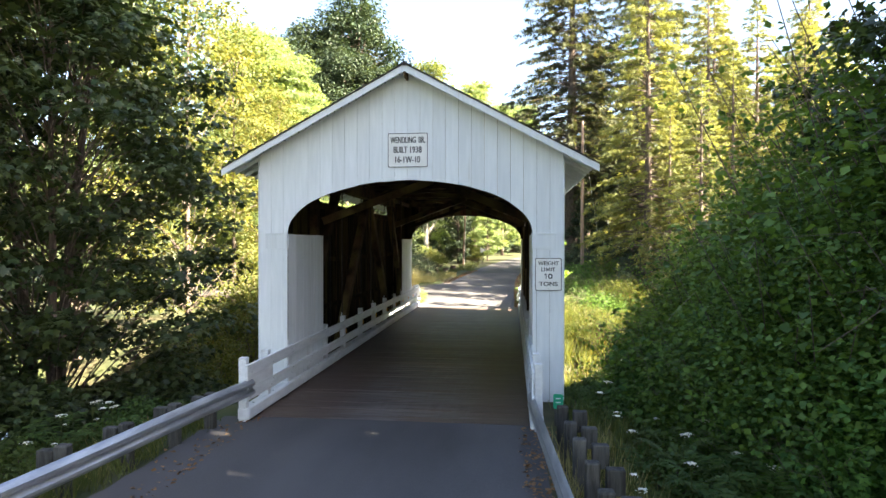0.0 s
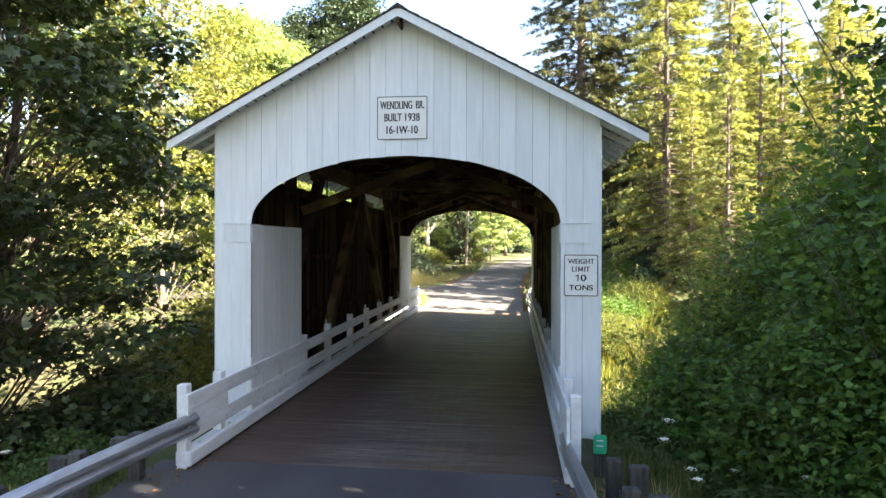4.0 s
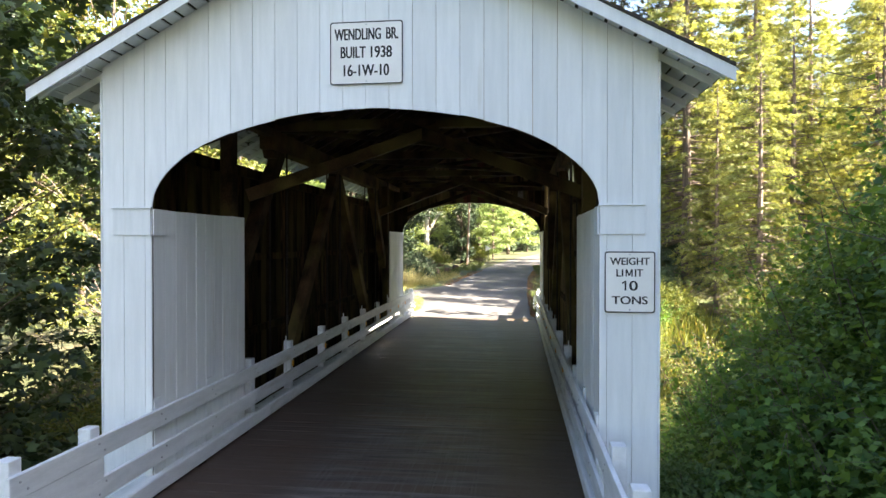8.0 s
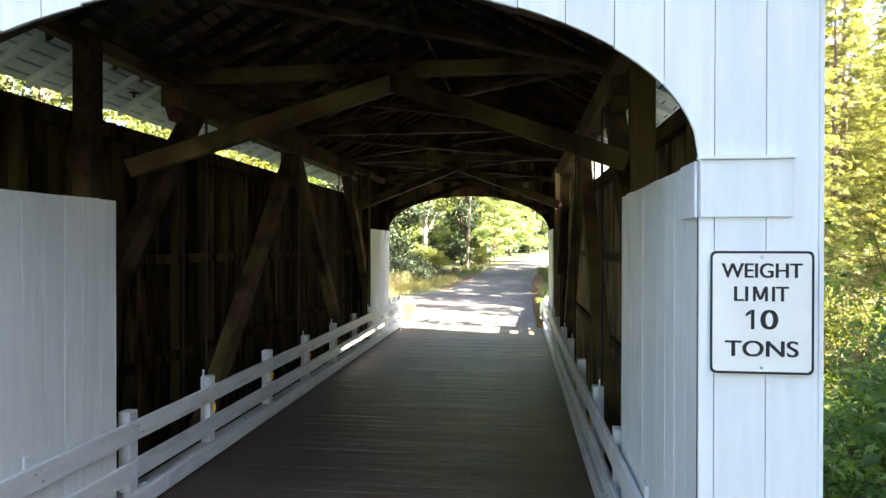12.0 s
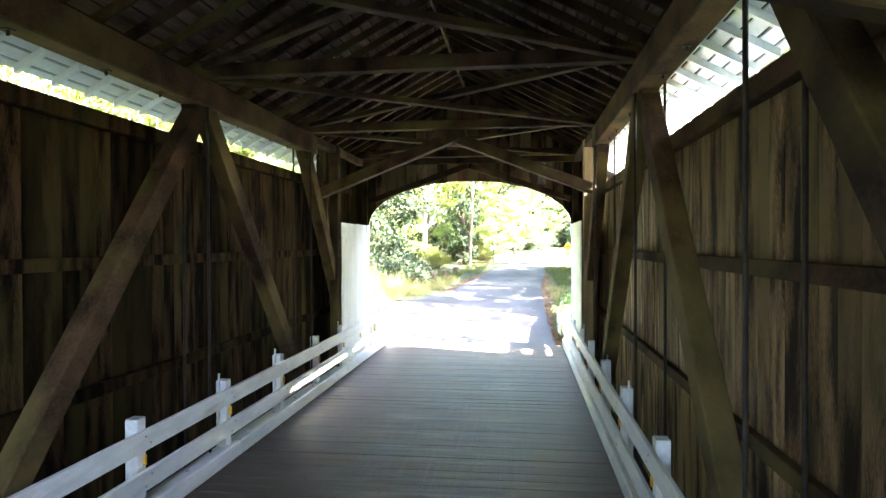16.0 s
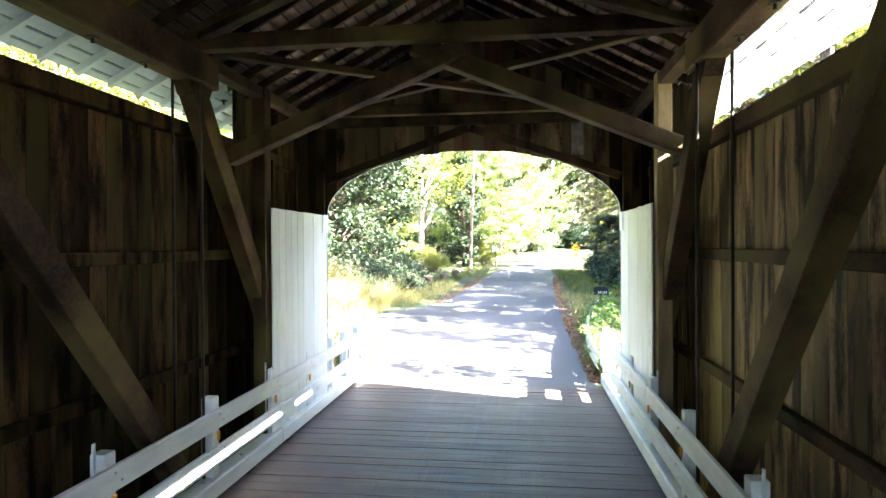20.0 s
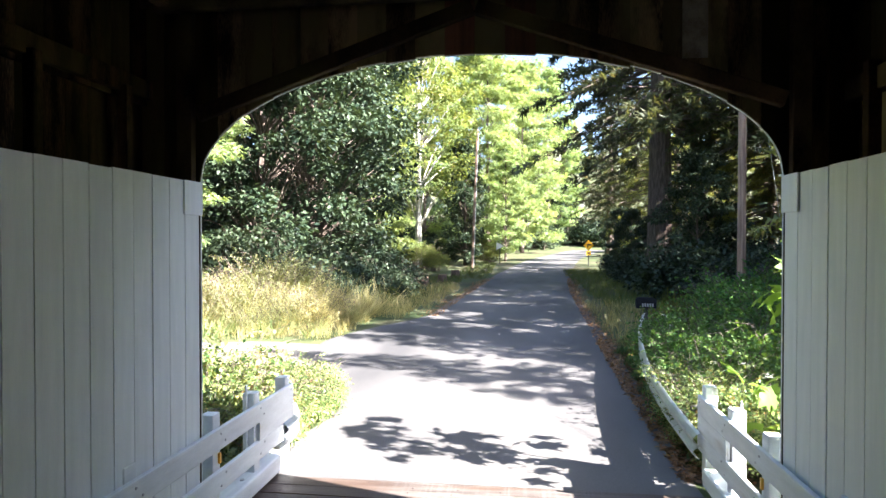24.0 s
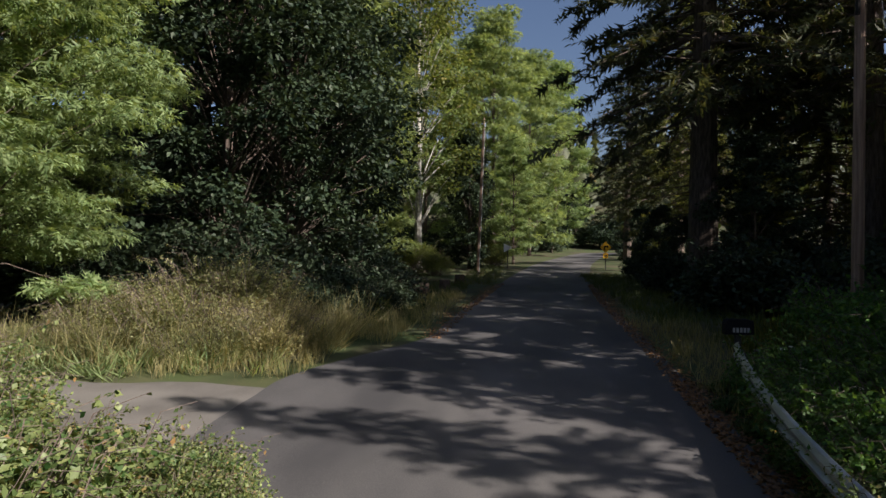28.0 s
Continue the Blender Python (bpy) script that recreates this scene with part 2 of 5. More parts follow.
SIGN_BLACK = material("sign_black", (0.020, 0.020, 0.022), (0.014, 0.014, 0.016), 0.5, 2.0, (1, 1, 1), 0.0, vary=0.0)
SIGN_YELLOW = material("sign_yellow", (0.85, 0.48, 0.03), (0.78, 0.42, 0.02), 0.4, 2.0, (1, 1, 1), 0.0, vary=0.0)
SIGN_GREEN = material("sign_green", (0.03, 0.45, 0.24), (0.02, 0.38, 0.20), 0.4, 2.0, (1, 1, 1), 0.0, vary=0.0)
REFLECTOR = material("amber_reflector", (0.80, 0.42, 0.03), (0.70, 0.34, 0.02), 0.3, 2.0, (1, 1, 1), 0.0, vary=0.0)
STONE = material("creek_stone", (0.25, 0.23, 0.20), (0.12, 0.11, 0.095), 0.75, 3.0, (1, 1, 1), 0.5, vary=0.3)
WATER = material("creek_water", (0.03, 0.035, 0.025), (0.02, 0.022, 0.016), 0.08, 1.0, (1, 1, 1), 0.3, vary=0.0, fine=5, spec=0.5)
BOX_BLACK = material("mailbox_paint", (0.022, 0.023, 0.026), (0.014, 0.014, 0.016), 0.85, 4.0, (1, 1, 1), 0.0, vary=0.0, spec=0.1)
STUMP = material("cut_stump", (0.24, 0.17, 0.12), (0.10, 0.07, 0.05), 0.9, 4.0, (3, 3, 0.8), 0.7, vary=0.2)
# The next two maple greens carry the woods' shade in their colour.
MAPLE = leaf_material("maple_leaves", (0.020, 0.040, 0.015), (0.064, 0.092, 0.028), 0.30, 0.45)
MAPLE_EDGE = leaf_material("shaded_edge_leaves", (0.013, 0.029, 0.016), (0.056, 0.085, 0.042), 0.20, 0.58)
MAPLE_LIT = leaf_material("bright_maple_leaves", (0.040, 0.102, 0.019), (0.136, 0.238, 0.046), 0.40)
ALDER = leaf_material("alder_leaves", (0.074, 0.104, 0.026), (0.195, 0.218, 0.060), 0.45, odd=(0.30, 0.25, 0.09))
LOCUST = leaf_material("feathery_leaves", (0.120, 0.195, 0.070), (0.290, 0.370, 0.160), 0.45)
# Two fir greens: FIR holds the shade in its colour, FIR_LIT the sun.
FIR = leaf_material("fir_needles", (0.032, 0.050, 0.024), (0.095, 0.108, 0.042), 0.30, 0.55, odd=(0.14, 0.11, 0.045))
FIR_LIT = leaf_material("sunlit_fir_needles", (0.108, 0.142, 0.044), (0.275, 0.305, 0.104), 0.45, 0.65, odd=(0.30, 0.26, 0.09))
BRAMBLE = leaf_material("bramble_leaves", (0.036, 0.090, 0.022), (0.290, 0.335, 0.125), 0.36, 0.45, odd=(0.34, 0.20, 0.08))
SAPLING = leaf_material("sapling_leaves", (0.090, 0.170, 0.022), (0.190, 0.290, 0.050), 0.48)
WILLOW = leaf_material("willow_leaves", (0.058, 0.086, 0.016), (0.165, 0.182, 0.036), 0.40, odd=(0.24, 0.19, 0.06))
GRASS = leaf_material("green_grass", (0.070, 0.105, 0.028), (0.155, 0.175, 0.055), 0.35, odd=(0.26, 0.22, 0.10))
DRY_GRASS = leaf_material("dry_grass", (0.210, 0.215, 0.085), (0.500, 0.455, 0.235), 0.45, odd=(0.19, 0.25, 0.08))
FLOWER = leaf_material("white_flowers", (0.72, 0.72, 0.64), (0.82, 0.82, 0.76), 0.25)
FERN = leaf_material("fern_fronds", (0.045, 0.095, 0.022), (0.105, 0.160, 0.040), 0.35)
MARKER = material("marker_plastic", (0.50, 0.60, 0.10), (0.36, 0.44, 0.08), 0.5, 6.0, (1, 1, 1), 0.1, vary=0.0, fine=60)
SCRUB = leaf_material("scrub_leaves", (0.125, 0.165, 0.060), (0.370, 0.370, 0.175), 0.42, odd=(0.30, 0.24, 0.12))
DRY_LEAF = leaf_material("fallen_leaves", (0.16, 0.085, 0.035), (0.34, 0.19, 0.085), 0.2)


# ---- mesh helpers ----
def bm_new():
    return bmesh.new()


def corners(bm, pts):
    """A closed block from eight corners: four below, four above, each round."""
    v = [bm.verts.new(p) for p in pts]
    for f in ((3, 2, 1, 0), (4, 5, 6, 7), (0, 1, 5, 4), (1, 2, 6, 5), (2, 3, 7, 6), (3, 0, 4, 7)):
        bm.faces.new([v[i] for i in f])
    return v


def box(bm, x0, x1, y0, y1, z0, z1, bevel=0.0):
    v = corners(bm, [(x0, y0, z0), (x1, y0, z0), (x1, y1, z0), (x0, y1, z0), (x0, y0, z1), (x1, y0, z1), (x1, y1, z1), (x0, y1, z1)])
    if bevel:
        edges = {e for a in v for e in a.link_edges}
        bmesh.ops.bevel(bm, geom=list(edges), offset=bevel, segments=1, affect="EDGES", profile=0.5)


def beam(bm, p, q, w, h, up=(0, 0, 1), bevel=0.012):
    """A squared timber from p to q, w wide and h deep."""
    p, q = Vector(p), Vector(q)
    d = (q - p).normalized()
    side = d.cross(Vector(up)).normalized()
    top = side.cross(d).normalized()
    pts = [c + side * sx * w / 2 + top * sz * h / 2 for sz in (-1, 1) for c, sx in ((p, -1), (p, 1), (q, 1), (q, -1))]
    v = corners(bm, pts)
    if bevel:
        edges = {e for a in v for e in a.link_edges}
        bmesh.ops.bevel(bm, geom=list(edges), offset=bevel, segments=1, affect="EDGES", profile=0.5)


def prism_xz(bm, outline, y0, y1):
    """An outline of (x, z) in the upright plane, y0 to y1 thick."""
    a = [bm.verts.new((x, y0, z)) for x, z in outline]
    b = [bm.verts.new((x, y1, z)) for x, z in outline]
    bm.faces.new(a)
    bm.faces.new(b[::-1])
    for i in range(len(a)):
        j = (i + 1) % len(a)
        bm.faces.new((a[j], a[i], b[i], b[j]))


def tube(bm, path, radii, sides=6):
    """A tapered tube along a path."""
    rings = []
    for i, p in enumerate(path):
        p = Vector(p)
        d = (Vector(path[min(i + 1, len(path) - 1)]) - Vector(path[max(i - 1, 0)])).normalized()
        u = d.cross(Vector((0.3, 0.9, 0.2))).normalized()
        w = d.cross(u)
        rings.append([bm.verts.new(p + (u * math.cos(a) + w * math.sin(a)) * radii[i]) for a in [2 * math.pi * k / sides for k in range(sides)]])
    for r, s in zip(rings, rings[1:]):
        for k in range(sides):
            bm.faces.new((r[k], r[(k + 1) % sides], s[(k + 1) % sides], s[k]))
    bm.faces.new(rings[0][::-1])
    bm.faces.new(rings[-1])


def mesh_of(name, bm, mat):
    bmesh.ops.recalc_face_normals(bm, faces=bm.faces[:])
    me = bpy.data.meshes.new(name)
    bm.to_mesh(me)
    bm.free()
    me.materials.append(mat)
    return me


def part(name, bm, mat, parent, label=""):
    ob = new(name, mesh_of(name, bm, mat))
    ob.parent = parent
    return tagged(ob, label)


def piece(name, me, parent, where=(0, 0, 0), turn=0.0):
    ob = new(name, me)
    ob.parent = parent
    ob.location = where
    ob.rotation_euler[2] = turn
    return ob


def thing(name, label, category, group="", kind="", where=(0, 0, 0), turn=0.0):
    ob = new(name)
    ob.location = where
    ob.rotation_euler[2] = turn
    ob.empty_display_size = 0.2
    return tagged(ob, label, category, group, kind)


def array_mesh(name, verts, faces, mat, smooth=False):
    """A mesh from an array of places and equal-sided faces."""
    verts, faces = np.asarray(verts, np.float32), np.asarray(faces, np.int32)
    me = bpy.data.meshes.new(name)
    me.vertices.add(len(verts))
    me.vertices.foreach_set("co", verts.ravel())
    k = faces.shape[1]
    me.loops.add(faces.size)
    me.loops.foreach_set("vertex_index", faces.ravel())
    me.polygons.add(len(faces))
    me.polygons.foreach_set("loop_start", np.arange(0, faces.size, k, dtype=np.int32))
    me.polygons.foreach_set("loop_total", np.full(len(faces), k, np.int32))
    if smooth:
        me.polygons.foreach_set("use_smooth", np.ones(len(faces), bool))
    me.update(calc_edges=True)
    me.materials.append(mat)
    return me

# ---- the bridge ----
HALF, WALL, SPRING, RISE, LENGTH = 3.0, 3.71, 4.06, 1.29, 19.18
RIDGE, SLOPE, EAVE = 8.05, 0.535, 4.45
NODES = (4.93, 9.59, 14.25)


def arch(x):
    return SPRING + RISE * math.sqrt(max(0.0, 1 - (x / HALF) ** 2))


def roof_top(x):
    return RIDGE - SLOPE * abs(x)


rng = random.Random(4)


def portal(name, y_out, y_in, label):
    """A gable end: upright boards cut to the roof above and to the arch below, an inner skin, corner boards and trim."""
    wall = thing(name, label, "wall", kind="structure")
    sign = 1 if y_in > y_out else -1
    n = 24
    w = 2 * WALL / n
    for i in range(n):
        a, b = -WALL + i * w + 0.0028, -WALL + (i + 1) * w - 0.0028
        drop = rng.uniform(-0.012, 0.012)
        xs = np.linspace(a, b, 5)
        low = [(x, (arch(x) + drop * (0.4 if abs(x) > 2.6 else 1)) if abs(x) < HALF - 0.002 else -0.75) for x in xs]
        if abs(a) > HALF or abs(b) > HALF:
            if min(abs(a), abs(b)) < HALF:
                k = math.copysign(HALF, a)
                inner = [(x, arch(x)) for x in np.linspace(k, b if abs(b) < HALF else a, 8)]
                low = ([(a, -0.75), (k, -0.75)] + inner) if abs(a) > HALF else (inner[::-1] + [(k, -0.75), (b, -0.75)])
            else:
                low = [(a, -0.75), (b, -0.75)]
        top = [(b, roof_top(b) - 0.056), (a, roof_top(a) - 0.056)]
        if a < 0 < b:
            top.insert(1, (0.0, RIDGE - 0.056))
        bm = bm_new()
        off = rng.uniform(0, 0.005) * sign
        prism_xz(bm, low + top, y_out + off, y_out + sign * 0.026)
        part("board", bm, WHITE, wall)
        bm = bm_new()
        wide = [(x + math.copysign(0.006, x - (a + b) / 2) * (abs(x - (a + b) / 2) > 0.1), z + 0.005) for x, z in low + top]
        prism_xz(bm, wide, y_out + sign * (0.031 + 0.003 * (i % 2)), y_out + sign * 0.05)
        # outermost inner boards take the siding darkened for shade
        part("board", bm, RED_BOARD if i in (11, 13) else SHADED_SIDING if abs(a + b) > 5.6 else SIDING, wall, "unpainted inner face")
    for s in (-1, 1):
        bm = bm_new()
        box(bm, min(s * HALF, s * (WALL - 0.16)), max(s * HALF, s * (WALL - 0.16)), min(y_out - sign * 0.022, y_out - sign * 0.002), max(y_out - sign * 0.022, y_out - sign * 0.002), 3.70, SPRING, 0.003)
        part("trim_band", bm, WHITE, wall)
        bm = bm_new()
        box(bm, min(s * (HALF - 0.02), s * (WALL - 0.15)), max(s * (HALF - 0.02), s * (WALL - 0.15)), min(y_out - sign * 0.045, y_out - sign * 0.002), max(y_out - sign * 0.045, y_out - sign * 0.002), SPRING + 0.001, SPRING + 0.022, 0.003)
        part("trim_cap", bm, WHITE, wall)
        bm = bm_new()
        box(bm, min(s * WALL, s * (WALL + 0.028)), max(s * WALL, s * (WALL + 0.028)), min(y_out - sign * 0.012, y_out + sign * 0.10), max(y_out - sign * 0.012, y_out + sign * 0.10), -0.75, roof_top(WALL) - 0.22, 0.004)
        part("corner_board", bm, WHITE, wall)
    # framing on the inner side
    yi = y_out + sign * 0.11
    for s in (-1, 1):
        bm = bm_new()
        beam(bm, (s * 0.02, yi, 5.80), (s * 2.98, yi, 4.78), 0.09, 0.16)
        part("arch_brace", bm, TIMBER, wall)
        bm = bm_new()
        box(bm, min(s * 3.03, s * 3.20), max(s * 3.03, s * 3.20), min(yi - 0.05, yi + 0.05), max(yi - 0.05, yi + 0.05), -0.2, 5.95, 0.006)
        part("stud", bm, TIMBER, wall)
    bm = bm_new()
    beam(bm, (-3.4, yi + sign * 0.10, 5.95), (3.4, yi + sign * 0.10, 5.95), 0.10, 0.20)
    part("gable_tie", bm, TIMBER, wall)
    return wall


portal("wall_portal_near", 0.0, 1.0, "white painted board gable end with an elliptical arch opening")
far_portal = portal("wall_portal_far", LENGTH, 0.0, "board gable end, unpainted inside, with an elliptical arch opening")
bm = bm_new()
box(bm, 2.04, 2.28, LENGTH - 0.075, LENGTH - 0.057, 5.22, 5.92, 0.002)
part("patch_board", bm, PATCH, far_portal, "pale grey replacement board")


def wing(name, x, y0, y1, y_trim):
    """A low inner panel of white boards beside the opening, behind the railing."""
    wall = thing(name, "low white painted board panel lining the bridge end", "wall", kind="structure")
    s = 1 if x > 0 else -1
    n = 10
    w = (y1 - y0) / n
    for i in range(n):
        bm = bm_new()
        o = rng.uniform(0, 0.005) * s
        box(bm, min(x + o, x + s * 0.028), max(x + o, x + s * 0.028), y0 + i * w + 0.006, y0 + (i + 1) * w - 0.006, 0.30, SPRING - 0.004 + rng.uniform(-0.006, 0.006))
        part("board", bm, WHITE, wall)
    a, b = y_trim
    bm = bm_new()
    box(bm, min(x - s * 0.022, x - s * 0.002), max(x - s * 0.022, x - s * 0.002), a, b, 3.70, SPRING, 0.003)
    part("trim_band", bm, WHITE, wall)
    bm = bm_new()
    box(bm, min(x + s * 0.034, x + s * 0.10), max(x + s * 0.034, x + s * 0.10), y0 + 0.05, y1 - 0.05, 2.10, 2.22)
    part("cleat", bm, TIMBER, wall)


wing("wall_wing_near_left", -HALF, 0.05, 2.95, (0.03, 0.38))
wing("wall_wing_near_right", HALF, 0.05, 2.95, (0.03, 0.38))
wing("wall_wing_far_left", -HALF, 16.24, LENGTH - 0.05, (LENGTH - 0.38, LENGTH - 0.03))
wing("wall_wing_far_right", HALF, 16.24, LENGTH - 0.05, (LENGTH - 0.38, LENGTH - 0.03))


def side_wall(name, s):
    wall = thing(name, "weathered unpainted vertical board siding with daylight slot under the eave", "wall", kind="structure")
    n = 66
    w = (LENGTH - 0.1) / n
    for i in range(n):
        bm = bm_new()
        o = rng.uniform(0, 0.008)
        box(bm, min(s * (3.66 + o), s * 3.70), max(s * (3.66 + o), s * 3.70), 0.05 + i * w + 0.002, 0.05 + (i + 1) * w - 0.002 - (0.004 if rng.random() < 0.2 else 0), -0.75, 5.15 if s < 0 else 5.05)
        # nearly all left boards, and its girts and studs, use the shade-darkened siding
        part("board", bm, SHADED_SIDING if s < 0 and rng.random() > 0.05 else SIDING, wall)
    bm = bm_new()
    box(bm, min(s * 3.703, s * 3.722), max(s * 3.703, s * 3.722), 0.003, w - 0.003, -0.75, 5.14 if s < 0 else 5.04)
    skin = mesh_of("board", bm, WHITE)
    for i in range(n):
        tagged(piece("board", skin, wall, (0, 0.05 + i * w, rng.uniform(-0.01, 0.0))), "white painted outer board")
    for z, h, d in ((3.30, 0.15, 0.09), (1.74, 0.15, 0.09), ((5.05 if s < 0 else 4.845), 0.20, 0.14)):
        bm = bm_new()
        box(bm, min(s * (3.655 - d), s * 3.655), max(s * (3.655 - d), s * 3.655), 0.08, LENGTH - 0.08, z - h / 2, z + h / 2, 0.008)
        part("girt", bm, TIMBER if s > 0 else SHADED_SIDING, wall)
    # boards that close the slot beside the far portal
    top = roof_top(3.66) - 0.056
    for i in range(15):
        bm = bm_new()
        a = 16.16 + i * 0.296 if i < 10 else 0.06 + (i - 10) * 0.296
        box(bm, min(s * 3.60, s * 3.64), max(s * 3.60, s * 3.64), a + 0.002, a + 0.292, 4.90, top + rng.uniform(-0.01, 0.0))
        part("board", bm, SHADED_SIDING, wall)
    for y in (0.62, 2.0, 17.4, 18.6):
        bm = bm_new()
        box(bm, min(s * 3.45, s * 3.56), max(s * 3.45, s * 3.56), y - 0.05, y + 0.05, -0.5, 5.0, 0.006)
        part("stud", bm, TIMBER if s > 0 else SHADED_SIDING, wall)


side_wall("wall_left", -1)
side_wall("wall_right", 1)

# roof: shingle courses, spaced boards, rafters with white tails, white rakes
roof = thing("roof", "gable roof with dark shingles over spaced boards and rafters, white rakes", "roof", kind="structure")
Y0, Y1 = -0.42, LENGTH + 0.42


def slope_slab(bm, s, xa, xb, lo, hi, y0, y1):
    """A slab on one slope between two distances from the ridge, lo to hi under the roof's surface."""
    pts = []
    for d in (hi, lo):
        for x, y in ((xa, y0), (xb, y0), (xb, y1), (xa, y1)):
            pts.append((s * x, y, roof_top(x) - d))
    corners(bm, pts)


for s in (-1, 1):
    x = 0.0
    while x < EAVE:
        bm = bm_new()
        a, b = x, min(x + 0.20, EAVE + 0.02)
        ya, yb = Y0 - 0.05, Y1 + 0.05
        pts = [(s * a, ya, roof_top(a) - 0.024), (s * b, ya, roof_top(b) - 0.024), (s * b, yb, roof_top(b) - 0.024), (s * a, yb, roof_top(a) - 0.024),
               (s * a, ya, roof_top(a) + 0.006), (s * b, ya, roof_top(b) + 0.024), (s * b, yb, roof_top(b) + 0.024), (s * a, yb, roof_top(a) + 0.006)]
        corners(bm, pts)
        part("shingle_course", bm, SHINGLE, roof)
        x += 0.20
    bm = bm_new()
    x = 0.03
    while x < 3.6:
        slope_slab(bm, s, x, x + 0.135, 0.027, 0.050, 0.055, LENGTH - 0.055)
        for ya, yb in ((Y0 + 0.02, 0.052), (LENGTH - 0.052, Y1 - 0.02)):
            bo = bm_new()
            slope_slab(bo, s, x, x + 0.135, 0.027, 0.050, ya, yb)
            part("soffit_board", bo, WHITE, roof, "white painted eave board")
        x += 0.18
    part("sheathing", bm, SHEATH, roof, "spaced roof boards")
    while x < EAVE - 0.05:
        bm = bm_new()
        slope_slab(bm, s, x, min(x + 0.147, EAVE - 0.01), 0.027, 0.050, Y0 + 0.02, Y1 - 0.02)
        part("soffit_board", bm, WHITE, roof, "white painted eave board")
        x += 0.18
    bm = bm_new()
    slope_slab(bm, s, 0.03, 3.62, 0.053, 0.20, -0.025, 0.025)
    rafter = mesh_of("rafter", bm, TIMBER)
    bm = bm_new()
    slope_slab(bm, s, 3.622, EAVE - 0.06, 0.053, 0.150, -0.034, 0.034)
    tail = mesh_of("rafter_tail", bm, WHITE)
    for i in range(32):
        y = 0.16 + i * (LENGTH - 0.32) / 31
        piece("rafter", rafter, roof, (0, y, 0))
        piece("rafter_tail", tail, roof, (0, y, 0))
    for y0, y1 in ((Y0 - 0.028, Y0 - 0.002), (Y1 + 0.002, Y1 + 0.028)):
        bm = bm_new()
        slope_slab(bm, s, 0.0, EAVE + 0.03, 0.027, 0.19, y0, y1)
        part("rake_board", bm, WHITE, roof, "white rake board")
    for y in (Y0 + 0.10, Y1 - 0.10):
        bm = bm_new()
        slope_slab(bm, s, 3.75, EAVE - 0.06, 0.053, 0.185, y - 0.025, y + 0.025)
        part("rafter_tail", bm, WHITE, roof)
bm = bm_new()
box(bm, -0.025, 0.025, Y0 + 0.02, Y1 - 0.02, RIDGE - 0.30, RIDGE - 0.06, 0.004)
part("ridge_board", bm, TIMBER, roof)
bm = bm_new()
prism_xz(bm, [(-0.16, roof_top(0.16) + 0.026), (0.16, roof_top(0.16) + 0.026), (0.0, RIDGE + 0.045)], Y0 - 0.055, Y1 + 0.055)
part("ridge_cap", bm, SHINGLE, roof)


